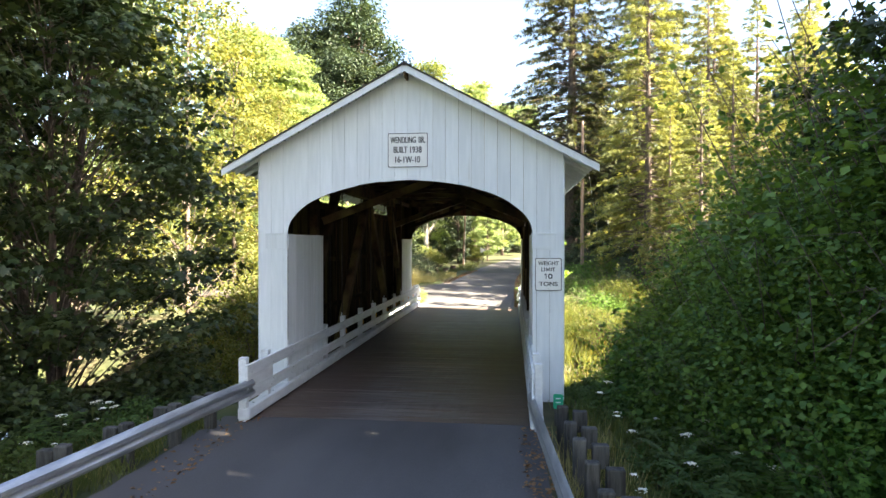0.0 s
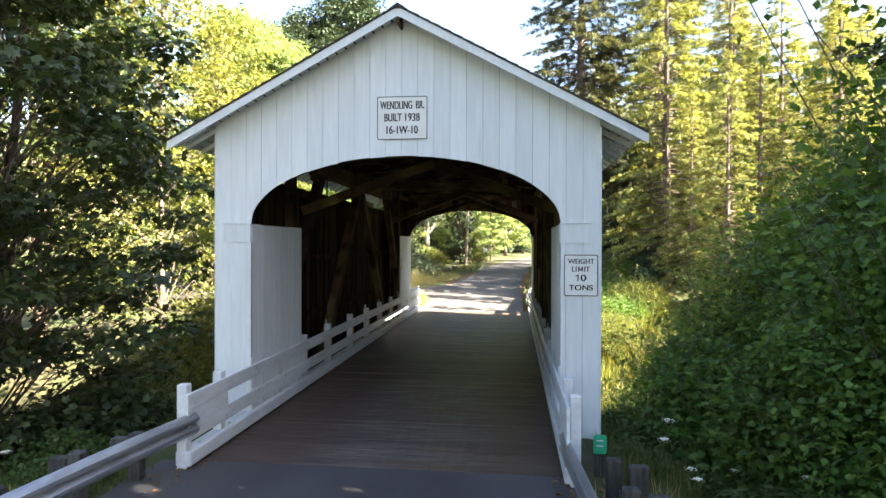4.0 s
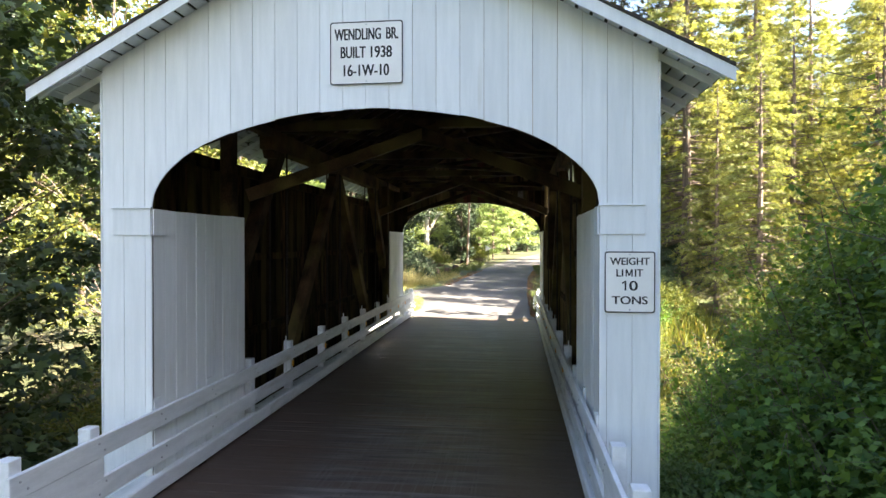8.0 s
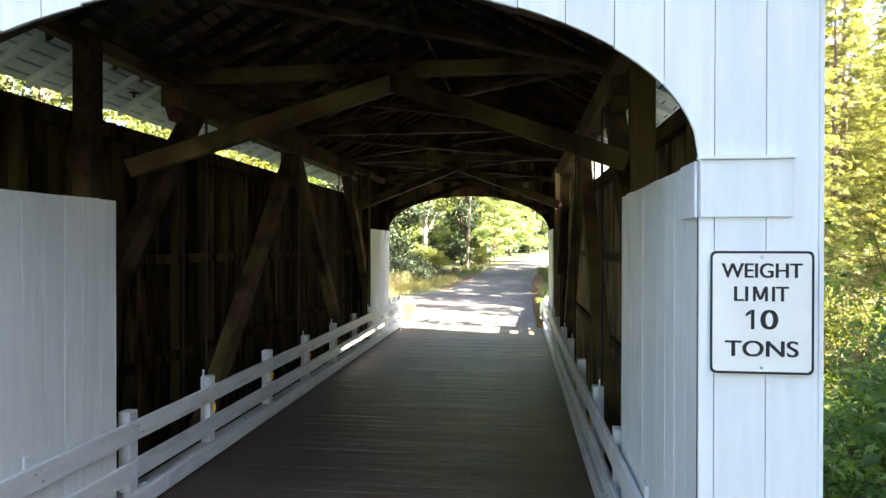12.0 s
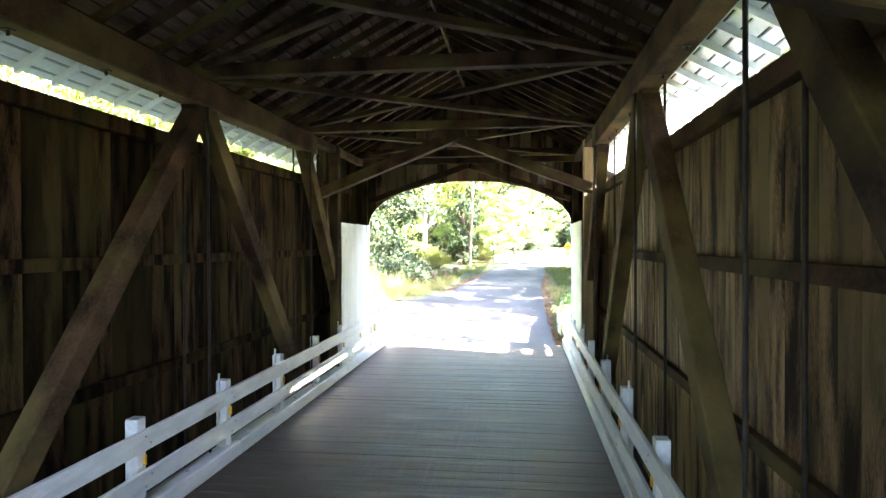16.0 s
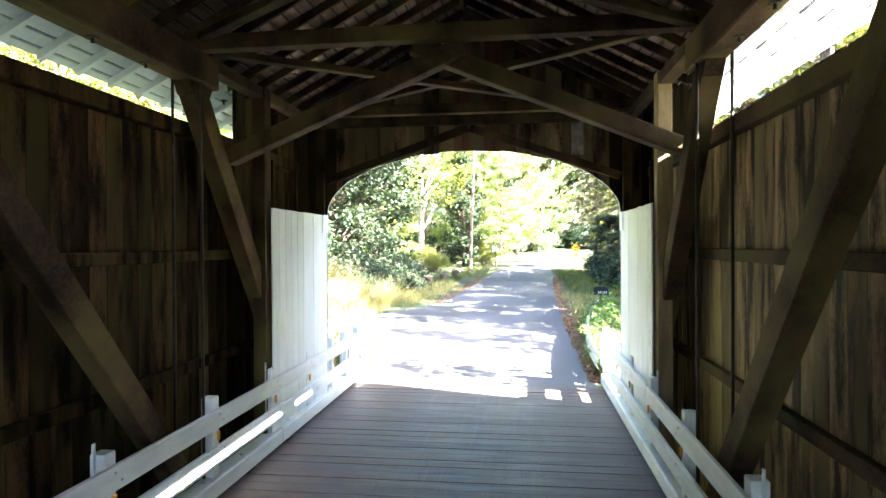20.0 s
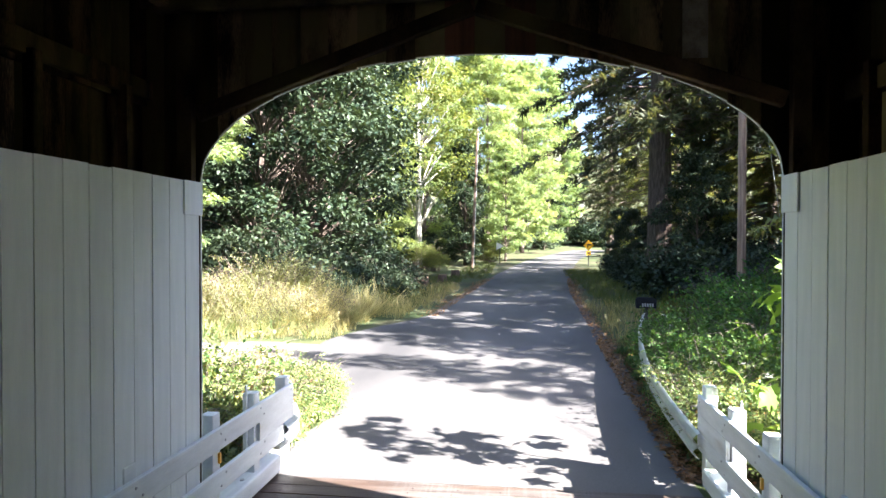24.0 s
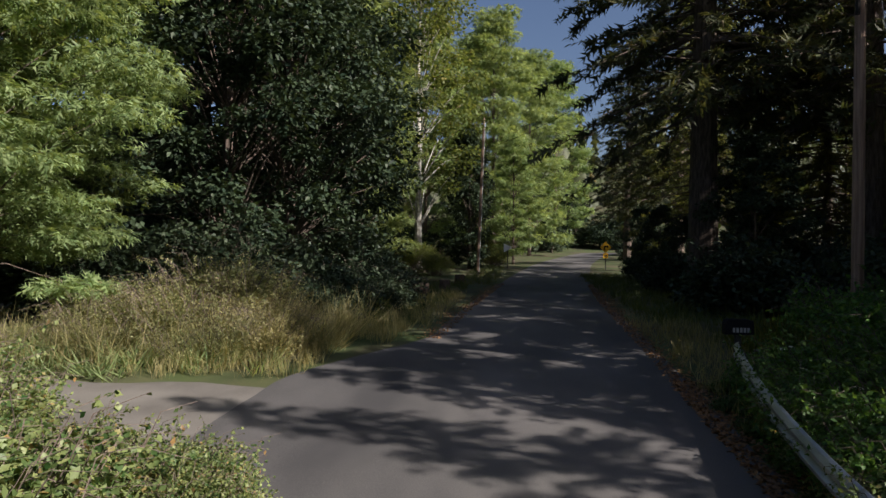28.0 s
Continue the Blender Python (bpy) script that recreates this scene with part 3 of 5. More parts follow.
def truss(name, s):
    """A timber truss: chords, sloped braces towards the middle, counters, iron rods and end posts."""
    t = thing(name, "dark weathered timber truss with sloping braces and iron rods", "truss", "trusses of the bridge")
    bm = bm_new()
    box(bm, min(s * 3.08, s * 3.40), max(s * 3.08, s * 3.40), 4.55, LENGTH - 4.55, 5.57, 5.99, 0.02)
    part("top_chord", bm, TIMBER, t)
    bm = bm_new()
    box(bm, min(s * 3.16, s * 3.42), max(s * 3.16, s * 3.42), 0.15, LENGTH - 0.15, -0.55, 0.06, 0.02)
    part("bottom_chord", bm, TIMBER, t)
    low = (0.45, 4.93, 9.59, 14.25, LENGTH - 0.45)
    for k, (top, foot, w) in enumerate(((5.27, 0.87, 0.28), (9.60, 5.05, 0.30), (9.71, 14.18, 0.30), (14.16, 18.10, 0.32))):
        bm = bm_new()
        c = s * (3.255 + 0.006 * (k % 2))
        beam(bm, (c, top, 5.60), (c, foot, 0.05), w, 0.25, up=(s, 0, 0), bevel=0.014)
        part("brace", bm, TIMBER, t)
    for y, rod_y in zip(NODES, (5.36, 9.58, 14.16)):
        bm = bm_new()
        outline = [(-0.30, 5.565), (0.30, 5.565), (0.20, 5.40), (-0.20, 5.40)]
        a = [bm.verts.new((s * 3.145, y + p, z)) for p, z in outline]
        b = [bm.verts.new((s * 3.37, y + p, z)) for p, z in outline]
        bm.faces.new(a)
        bm.faces.new(b[::-1])
        for i in range(4):
            bm.faces.new((a[i], a[(i + 1) % 4], b[(i + 1) % 4], b[i]))
        part("bearing_block", bm, TIMBER, t)
        for x, top in ((3.105, 5.60), (3.50, 6.12)):
            bm = bm_new()
            tube(bm, [(s * x, rod_y, -0.4), (s * x, rod_y, top)], [0.020, 0.020], 8)
            rod = part("rod", bm, IRON, t, "vertical iron rod")
            if top > 6:
                bm = bm_new()
                box(bm, min(s * 3.38, s * 3.56), max(s * 3.38, s * 3.56), rod_y - 0.07, rod_y + 0.07, 6.06, 6.085, 0.003)
                part("washer", bm, IRON, rod)
    for y in (3.7, 6.1, 7.5, 8.6, 10.9, 12.3, 13.2, 15.1):
        bm = bm_new()
        box(bm, s * 3.26 - 0.045, s * 3.26 + 0.045, y - 0.045, y + 0.045, 5.553, 5.564, 0.002)
        tube(bm, [(s * 3.26, y, 5.50), (s * 3.26, y, 5.555)], [0.017, 0.017], 6)
        part("bolt", bm, IRON, t, "dark iron bolt with a square washer")
    for y in (2.68, 16.22):
        bm = bm_new()
        box(bm, min(s * 3.06, s * 3.28), max(s * 3.06, s * 3.28), y - 0.125, y + 0.125, -0.3, 6.02, 0.012)
        part("end_post", bm, NEW_TIMBER if s > 0 and y > 9 else TIMBER, t)
    for y, k in ((2.68, 1), (16.22, -1)):
        bm = bm_new()
        box(bm, min(s * 3.06, s * 3.20), max(s * 3.06, s * 3.20), min(y - k * 0.126, y - k * 2.45), max(y - k * 0.126, y - k * 2.45), 5.80, 5.98, 0.01)
        part("end_plate", bm, TIMBER, t)
        bm = bm_new()
        a, b = (y + 0.126, 4.546) if k > 0 else (LENGTH - 4.546, y - 0.126)
        box(bm, min(s * 3.08, s * 3.30), max(s * 3.08, s * 3.30), a, b, 5.82, 5.99, 0.01)
        part("end_plate", bm, TIMBER, t)
    return t


truss("timber_truss", -1)
truss("timber_truss", 1)

bracing = thing("overhead_bracing", "dark timber cross beams and crossing braces under the roof", "bracing")
for y in (*NODES, 0.55, LENGTH - 0.55):
    bm = bm_new()
    box(bm, -3.42, 3.42, y - 0.10, y + 0.10, 6.0, 6.2, 0.012)
    part("tie_beam", bm, TIMBER, bracing)
for a, b in ((4.93, 9.59), (9.59, 14.25), (0.20, 4.93), (14.25, LENGTH - 0.20)):
    for s in (-1, 1):
        bm = bm_new()
        beam(bm, (s * 3.05, a + 0.15, 6.09 + 0.055 * s), (-s * 3.05, b - 0.15, 6.09 + 0.055 * s), 0.15, 0.10)
        part("lateral_brace", bm, TIMBER, bracing)
for foot_y, foot_z, top_y in ((3.45, 4.50, 4.88), (15.10, 4.72, 14.43)):
    for s in (-1, 1):
        bm = bm_new()
        beam(bm, (s * 3.17, foot_y, foot_z), (-s * 0.35, top_y + 0.02 * s, 6.00 + 0.03 * s), 0.20, 0.24)
        part("portal_brace", bm, TIMBER, bracing)

# deck
deck = thing("floor_deck", "worn grey-brown plank bridge deck", "floor", kind="structure")
D0, D1, PW, DECK = -2.05, 21.1, 0.285, 0.12
n_planks = round((D1 - D0) / PW)
plank_shapes = []
for k in range(6):
    bm = bm_new()
    box(bm, -3.14, 3.08, 0.002, PW - 0.002 - (0.001, 0, 0.012, 0.004, 0, 0.007)[k], -0.10, -0.0012 * (k % 3), 0.0022)
    plank_shapes.append(mesh_of("plank", bm, PLANK))
for i in range(n_planks):
    piece("plank", plank_shapes[rng.randrange(6)], deck, (rng.uniform(-0.015, 0.015), D0 + i * (D1 - D0) / n_planks, DECK + rng.uniform(-0.0025, 0.0)))
bm = bm_new()
for i in range(n_planks):
    for x in np.arange(-2.7, 2.8, 0.58):
        for k in (0.25, 0.72):
            if rng.random() < 0.55:
                c = (x + rng.uniform(-0.06, 0.06), D0 + (i + k) * (D1 - D0) / n_planks, DECK + 0.0012)
                bm.faces.new([bm.verts.new((c[0] + 0.015 * math.cos(a), c[1] + 0.015 * math.sin(a), c[2])) for a in np.arange(0, 6.2, 1.257)])
tagged(part("nail_head", bm, IRON, deck, "dark spike heads"), kind="stuff")
bm = bm_new()
for y in np.arange(0.3, LENGTH, 2.3):
    box(bm, -3.6, 3.6, y - 0.15, y + 0.15, -0.62, -0.12)
tagged(part("floor_beam", bm, TIMBER, deck), kind="stuff")

# railing along each side
POST_Y = (-2.36, -1.18, 0.12, 1.58, 3.27, 5.32, 7.70, 9.93, 12.13, 14.26, 16.22, 17.88, 19.46, 20.55, 21.62)


def railing(s, x):
    r = thing("bridge_railing", "white painted two-rail wooden railing with a heavy curb timber", "railing", "railings of the bridge")
    inner = lambda d: x + s * d  # noqa: E731
    for i, y in enumerate(POST_Y):
        bm = bm_new()
        h = 1.42 + rng.uniform(-0.02, 0.03)
        box(bm, min(inner(0.06), inner(0.22)), max(inner(0.06), inner(0.22)), y - 0.085, y + 0.085, -0.25, h, 0.008)
        p = part("post", bm, RAIL_WHITE, r)
        if 4 < i < 13:
            bm = bm_new()
            box(bm, min(inner(0.03), inner(0.058)), max(inner(0.03), inner(0.058)), y + 0.02, y + 0.06, 0.86, 0.98, 0.003)
            part("reflector", bm, REFLECTOR, p, "small amber reflector")
        for z in (1.12, 1.22, 0.62, 0.74):
            bm = bm_new()
            tube(bm, [(inner(-0.009), y - 0.03 + (z % 0.2), z), (inner(0.004), y - 0.03 + (z % 0.2), z)], [0.014, 0.014], 6)
            part("bolt", bm, GALV, p)
        if i in (5, 7, 8, 10, 13):
            bm = bm_new()
            box(bm, min(inner(0.14), inner(0.16)), max(inner(0.14), inner(0.16)), y - 0.14, y - 0.10, 0.6, h + 0.12, 0.003)
            part("stake", bm, RAIL_WHITE, p, "thin white marker strip")
    for z0, z1 in ((1.04, 1.29), (0.55, 0.80)):
        for a, b in ((-2.50, 3.27), (3.27, 9.93), (9.93, 16.22), (16.22, 21.72)):
            bm = bm_new()
            j = rng.uniform(-0.008, 0.008)
            box(bm, min(inner(0.0), inner(0.055)), max(inner(0.0), inner(0.055)), a + 0.003, b - 0.003, z0 + j, z1 + j, 0.008)
            part("rail", bm, RAIL_WHITE, r)
    for a, b in ((-2.50, -1.10), (20.50, 21.72)):
        bm = bm_new()
        box(bm, min(inner(0.002), inner(0.050)), max(inner(0.002), inner(0.050)), a + 0.01, b - 0.01, 0.795, 1.045, 0.0)
        part("end_panel", bm, RAIL_WHITE, r)
    for a, b in ((-2.46, 3.9), (3.9, 10.2), (10.2, 16.4), (16.4, 21.4)):
        bm = bm_new()
        box(bm, min(inner(-0.02), inner(0.24)), max(inner(-0.02), inner(0.24)), a + 0.004, b - 0.004, 0.15, 0.39, 0.02)
        c = part("curb", bm, RAIL_WHITE, r, "heavy white curb timber")
        for y in np.arange(a + 0.5, b, 1.1):
            bm = bm_new()
            tube(bm, [(inner(0.10), y, 0.388), (inner(0.10), y, 0.405)], [0.03, 0.025], 7)
            part("bolt", bm, GALV, c)
    for y in np.arange(D0 + 0.2, D1, 1.55):
        bm = bm_new()
        box(bm, min(inner(0.0), inner(0.22)), max(inner(0.0), inner(0.22)), y - 0.12, y + 0.12, 0.10, 0.151)
        part("curb_block", bm, TIMBER, r)
    return r


railing(-1, -2.925)
railing(1, 2.905)


# ---- signs on the bridge ----
def lettering(text, width, height, thick=0.002):
    """Raised letters of the built-in font, fitted to a width and a height, in the upright plane facing -y."""
    cu = bpy.data.curves.new("lettering", "FONT")
    cu.body, cu.align_x, cu.size, cu.offset = text, "CENTER", 1.0, 0.004
    ob = bpy.data.objects.new("lettering", cu)
    scene.collection.objects.link(ob)
    bpy.context.view_layer.update()
    me = bpy.data.meshes.new_from_object(ob.evaluated_get(bpy.context.evaluated_depsgraph_get()))
    bpy.data.objects.remove(ob)
    co = np.empty(len(me.vertices) * 3, np.float32)
    me.vertices.foreach_get("co", co)
    co = co.reshape(-1, 3)
    lo, hi = co.min(0), co.max(0)
    out = np.zeros_like(co)
    out[:, 0] = (co[:, 0] - (lo[0] + hi[0]) / 2) * width / (hi[0] - lo[0])
    out[:, 2] = (co[:, 1] - lo[1]) * height / (hi[1] - lo[1])
    out[:, 1] = -thick
    bold = 0.006 * height / 0.1
    faces = [tuple(p.vertices) for p in me.polygons]
    v, f = [], []
    for k in (-1, -0.5, 0, 0.5, 1):
        v += [(x + k * bold * 0.5, y - 0.0003 * (k + 1), z) for x, y, z in out.tolist()]
        f += [tuple(i + len(v) - len(out) for i in q) for q in faces]
    flat = bpy.data.meshes.new("lettering")
    flat.from_pydata(v, [], f)
    flat.materials.append(SIGN_BLACK)
    return flat


def rounded(w, h, r, n=5):
    pts = []
    for cx, cz, a0 in ((w / 2 - r, h / 2 - r, 0), (-w / 2 + r, h / 2 - r, 90), (-w / 2 + r, -h / 2 + r, 180), (w / 2 - r, -h / 2 + r, 270)):
        pts += [(cx + r * math.cos(radians(a0 + 90 * k / n)), cz + r * math.sin(radians(a0 + 90 * k / n))) for k in range(n + 1)]
    return pts


def ring_xz(bm, outer, inner, y):
    a = [bm.verts.new((x, y, z)) for x, z in outer]
    b = [bm.verts.new((x, y, z)) for x, z in inner]
    for i in range(len(a)):
        j = (i + 1) % len(a)
        bm.faces.new((a[i], a[j], b[j], b[i]))


def letter_m(w, h):
    """The letter M from four strokes."""
    bm = bm_new()
    k = 0.017
    for i, q in enumerate((((-w / 2, 0), (-w / 2 + k, 0), (-w / 2 + k, h), (-w / 2, h)), ((w / 2 - k, 0), (w / 2, 0), (w / 2, h), (w / 2 - k, h)),
                           ((-w / 2, h), (-0.009, 0.01), (0.009, 0.01), (-w / 2 + k + 0.003, h)), ((w / 2 - k - 0.003, h), (-0.009, 0.01), (0.009, 0.01), (w / 2, h)))):
        bm.faces.new([bm.verts.new((x, -0.0058 - 0.0003 * i, z)) for x, z in q])
    return mesh_of("lettering", bm, SIGN_BLACK)


def digit_one(w, h):
    """The digit 1: an upright stroke with a short flag."""
    bm = bm_new()
    k = 0.021
    for i, q in enumerate((((0.012 - k / 2, 0), (0.012 + k / 2, 0), (0.012 + k / 2, h), (0.012 - k / 2, h)), ((0.0, h), (-w / 2, h * 0.80), (-w / 2, h * 0.64), (0.0, h * 0.80)))):
        bm.faces.new([bm.verts.new((x, -0.0058 - 0.0003 * i, z)) for x, z in q])
    return mesh_of("lettering", bm, SIGN_BLACK)


def plate_sign(name, label, w, h, where, lines, edge=0.0):
    s = thing(name, label, "sign", where=where)
    bm = bm_new()
    prism_xz(bm, rounded(w, h, 0.04), -0.004, 0.0)
    part("plate", bm, SIGN_WHITE, s)
    bm = bm_new()
    ring_xz(bm, rounded(w - edge, h - edge, 0.035), rounded(w - edge - 0.03, h - edge - 0.03, 0.028), -0.0055)
    part("border", bm, SIGN_BLACK, s, "thin black border")
    for text, tw, th, x, z in lines:
        ob = new("lettering", letter_m(tw, th) if text == "M" else digit_one(tw, th) if text == "1" else lettering(text, tw, th, 0.0058))
        ob.parent, ob.location = s, (x, 0, z)
        tagged(ob, "black block letters")
    for z in (-h * 0.45, h * 0.45):
        bm = bm_new()
        tube(bm, [(0, -0.012, z), (0, -0.003, z)], [0.009, 0.011], 7)
        part("bolt", bm, GALV, s)
    return s


plate_sign("name_sign", "white rectangular bridge name sign with black border and letters", 0.97, 0.82, (0.013, -0.016, 6.075),
           [("WENDLING", 0.615, 0.150, -0.115, 0.170), ("BR.", 0.155, 0.150, 0.345, 0.170), ("BUILT", 0.33, 0.150, -0.175, -0.065), ("1938", 0.275, 0.150, 0.20, -0.065), ("16-1W-10", 0.60, 0.150, 0.0, -0.300)])
plate_sign("weight_limit_sign", "white weight limit sign with black border and letters", 0.615, 0.765, (3.365, -0.026, 3.105),
           [("WEIGHT", 0.475, 0.092, 0.0, 0.215), ("LI", 0.080, 0.092, -0.122, 0.070), ("M", 0.088, 0.092, -0.008, 0.070), ("IT", 0.095, 0.092, 0.110, 0.070), ("1", 0.060, 0.122, -0.065, -0.105), ("0", 0.098, 0.122, 0.045, -0.105), ("TONS", 0.43, 0.100, 0.0, -0.275)])

# ---- ground, road, water ----
def smooth(a, b, v):
    t = min(1.0, max(0.0, (v - a) / (b - a)))
    return t * t * (3 - 2 * t)


def road_z(y):
    return 0.12 + 0.48 * smooth(22, 38, y) + 0.5 * smooth(55, 100, y) + 0.8 * smooth(100, 150, y)


def road_x(y):
    return 0.00112 * max(0.0, y - 28) ** 2 if y < 110 else 7.53 + 0.1837 * (y - 110) + 0.004 * (y - 110) ** 2


def ground_z(x, y):
    """One ground: level beside the road, a creek valley across the bridge, wooded hills far off."""
    rx, rz = road_x(y), road_z(y)
    d = abs(x - rx)
    z = rz - 0.03 - 0.45 * smooth(3.4, 6.0, d) * (1 - smooth(26, 34, y)) + 0.25 * smooth(6, 14, d) * smooth(30, 40, y)
    line = 9.4 + 0.10 * x + 1.2 * math.sin(x * 0.11)
    wide = 9.2 + 0.02 * abs(x)
    v = 1 - smooth(3.0, wide, abs(y - line))
    z -= 3.6 * v
    z -= 0.6 * smooth(4, 9, d) * (1 - smooth(12, 20, abs(y - 4)))
    z += 0.22 * noise.noise(Vector((x * 0.22, y * 0.22, 0))) * smooth(4.2, 7, d)
    far = math.hypot(x - 5, y - 20)
    z += 70 * smooth(110, 420, far) * (0.7 + 0.3 * noise.noise(Vector((x * 0.006, y * 0.006, 3)))) * (0.35 + 0.65 * smooth(40, 140, y))
    z += 6 * smooth(14, 40, x - rx) * smooth(25, 45, y)
    return z


def spaced(edge, fine, coarse_to, grow=1.18):
    out, step, v = [], fine, 0.0
    while v < coarse_to:
        out.append(v)
        if v > edge:
            step *= grow
        v += step
    return out + [coarse_to]


xs = spaced(16, 0.7, 900)
xs = np.array([-v for v in xs[:0:-1]] + xs)
up, down = spaced(60, 0.8, 900), spaced(28, 0.8, 900)
ys = np.array([-v for v in down[:0:-1]] + up)
gv = [(x, y, ground_z(x, y)) for y in ys for x in xs]
nx = len(xs)
gf = [(j * nx + i, j * nx + i + 1, (j + 1) * nx + i + 1, (j + 1) * nx + i) for j in range(len(ys) - 1) for i in range(nx - 1)]
tagged(new("ground", array_mesh("ground", gv, gf, EARTH, True)), "brown forest soil with grass falling to a creek", "ground", kind="structure")


def strip(name, mat, stations, thick=0.03):
    """A sheet along y from rows of (y, left x, right x, lift)."""
    v, f = [], []
    cols = 9
    for y, a, b, lift in stations:
        for k in range(cols):
            x = a + (b - a) * k / (cols - 1)
            v.append((x, y, road_z(y) + lift - 0.012 * abs(2 * k / (cols - 1) - 1) ** 2))
    for j in range(len(stations) - 1):
        for k in range(cols - 1):
            i = j * cols + k
            f.append((i, i + 1, i + cols + 1, i + cols))
    return array_mesh(name, v, f, mat, True)


def wob(y, k):
    return 0.10 * noise.noise(Vector((y * 0.5, k, 0))) + 0.05 * noise.noise(Vector((y * 2.1, k, 5)))


near = [(y, -3.62 + wob(y, 1), 3.12 + wob(y, 2), 0.0) for y in np.arange(-60, D0 - 0.001, 0.45)] + [(D0, -3.62, 3.12, 0.0)]
tagged(new("road_near", strip("road_near", SHADED_ASPHALT, near)), "worn asphalt approach road, colour darkened for its shade", "road", kind="structure")
far = []
for y in [D1, *np.arange(D1 + 0.3, 170, 0.5)]:
    a = road_x(y) - 3.05 - 0.3 * (1 - smooth(22, 24, y)) + wob(y, 3) - 2.4 * smooth(24.5, 27.0, y) * (1 - smooth(30.5, 37, y))
    b = road_x(y) + 3.05 + wob(y, 4) - 0.2 * (1 - smooth(22, 27, y))
    far.append((y, a, b, 0.0))
tagged(new("road_far", strip("road_far", ASPHALT, far)), "sun-dappled asphalt road leading into the woods", "road", kind="structure")
# gravel turnout beside the far road
v, f = [], []
for i in range(24):
    x = -3.2 - i * 0.75
    for k in range(7):
        y = 26.0 + 0.02 * i + (4.6 - 0.03 * i) * k / 6 + 0.25 * noise.noise(Vector((x * 0.6, k * 0.1, 2)))
        v.append((x, y, road_z(y) - 0.006 - 0.020 * smooth(0, 4, i) - 0.002 * abs(k - 3)))
for i in range(23):
    for k in range(6):
        q = i * 7 + k
        f.append((q, q + 1, q + 8, q + 7))
tagged(new("road_turnout", array_mesh("road_turnout", v, f, PALE_ASPHALT, True)), "pale worn side track joining the road", "road", kind="structure")
for y0, y1 in ((-2.6, -1.0), (20.6, 22.2)):
    bm = bm_new()
    box(bm, -3.75, 3.75, y0 + (0.8 if y0 < 0 else 0), y1 - (0 if y0 < 0 else 0.8), -3.0, -0.11, 0.02)
    ob = new("abutment", mesh_of("abutment", bm, STONE))
    tagged(ob, "grey concrete abutment under the deck end", "abutment", kind="structure")
v = [(x, y, -3.35) for x in np.linspace(-70, 70, 71) for y in (9.4 + 0.10 * x + 1.2 * math.sin(x * 0.11) - 2.6, 9.4 + 0.10 * x + 1.2 * math.sin(x * 0.11) + 2.6)]
f = [(2 * i, 2 * i + 2, 2 * i + 3, 2 * i + 1) for i in range(70)]
tagged(new("water", array_mesh("water", v, f, WATER)), "dark shallow creek water among stones", "creek", kind="structure")

# ---- plants ----
def leaf_cards(at, ahead, up, length, width, fold=0.18, lobed=False, frond=False):
    """Verts and faces of leaves at places: a folded blade, a five-lobed hand, or a feathered spray of five fingers."""
    at, ahead, up = np.asarray(at), np.asarray(ahead), np.asarray(up)
    ahead = ahead / np.linalg.norm(ahead, axis=1, keepdims=True)
    side = np.cross(ahead, up)
    side /= np.linalg.norm(side, axis=1, keepdims=True) + 1e-9
    nor = np.cross(side, ahead)
    n = len(at)
    L, W = np.broadcast_to(length, n)[:, None], np.broadcast_to(width, n)[:, None]
    if lobed:
        plan = [(0, 0, 0), (-0.42, 0.02, -.06), (-0.30, 0.30, .02), (-0.62, 0.62, -.12), (-0.17, 0.62, .02), (0, 1.0, -.16), (0.17, 0.62, .02), (0.62, 0.62, -.12), (0.30, 0.30, .02), (0.42, 0.02, -.06)]
        tri = [(0, 2, 1), (0, 4, 2), (2, 4, 3), (0, 6, 4), (4, 6, 5), (0, 8, 6), (6, 8, 7), (0, 9, 8)]
    elif frond:
        plan = [(-.07, 0, 0), (.07, 0, 0), (0, 1, -.10), (0, .05, 0), (0, .30, .02), (-.62, .50, -.16), (0, .30, .02), (0, .05, 0), (.62, .50, -.16), (0, .38, 0), (0, .62, .02), (-.44, .88, -.16), (0, .62, .02), (0, .38, 0), (.44, .88, -.16)]
        tri = [(0, 1, 2), (3, 4, 5), (6, 7, 8), (9, 10, 11), (12, 13, 14)]
    else:
        plan = [(0, 0, 0), (-0.5, 0.45, fold), (0, 1, 0), (0.5, 0.45, fold)]
        tri = [(0, 2, 1), (0, 3, 2)]
    v = np.stack([at + side * W * a + ahead * L * b + nor * W * c for a, b, c in plan], 1)
    k = len(plan)
    f = np.array(tri)[None] + (np.arange(n) * k)[:, None, None]
    return v.reshape(-1, 3), f.reshape(-1, 3)


def scatter_clump(g, centre, radii, n, droop=0.3):
    """Leaf places in a flattened clump, denser outside, with outward and slightly hanging directions."""
    d = g.normal(size=(n, 3))
    d /= np.linalg.norm(d, axis=1, keepdims=True)
    r = g.random(n)[:, None] ** 0.5
    at = centre + d * r * np.asarray(radii)
    ahead = d * np.array([1, 1, 0.35]) + g.normal(scale=0.5, size=(n, 3)) - np.array([0, 0, droop])
    up = np.array([0, 0, 1.0]) + g.normal(scale=0.45, size=(n, 3)) + d * 0.3
    return at, ahead, up


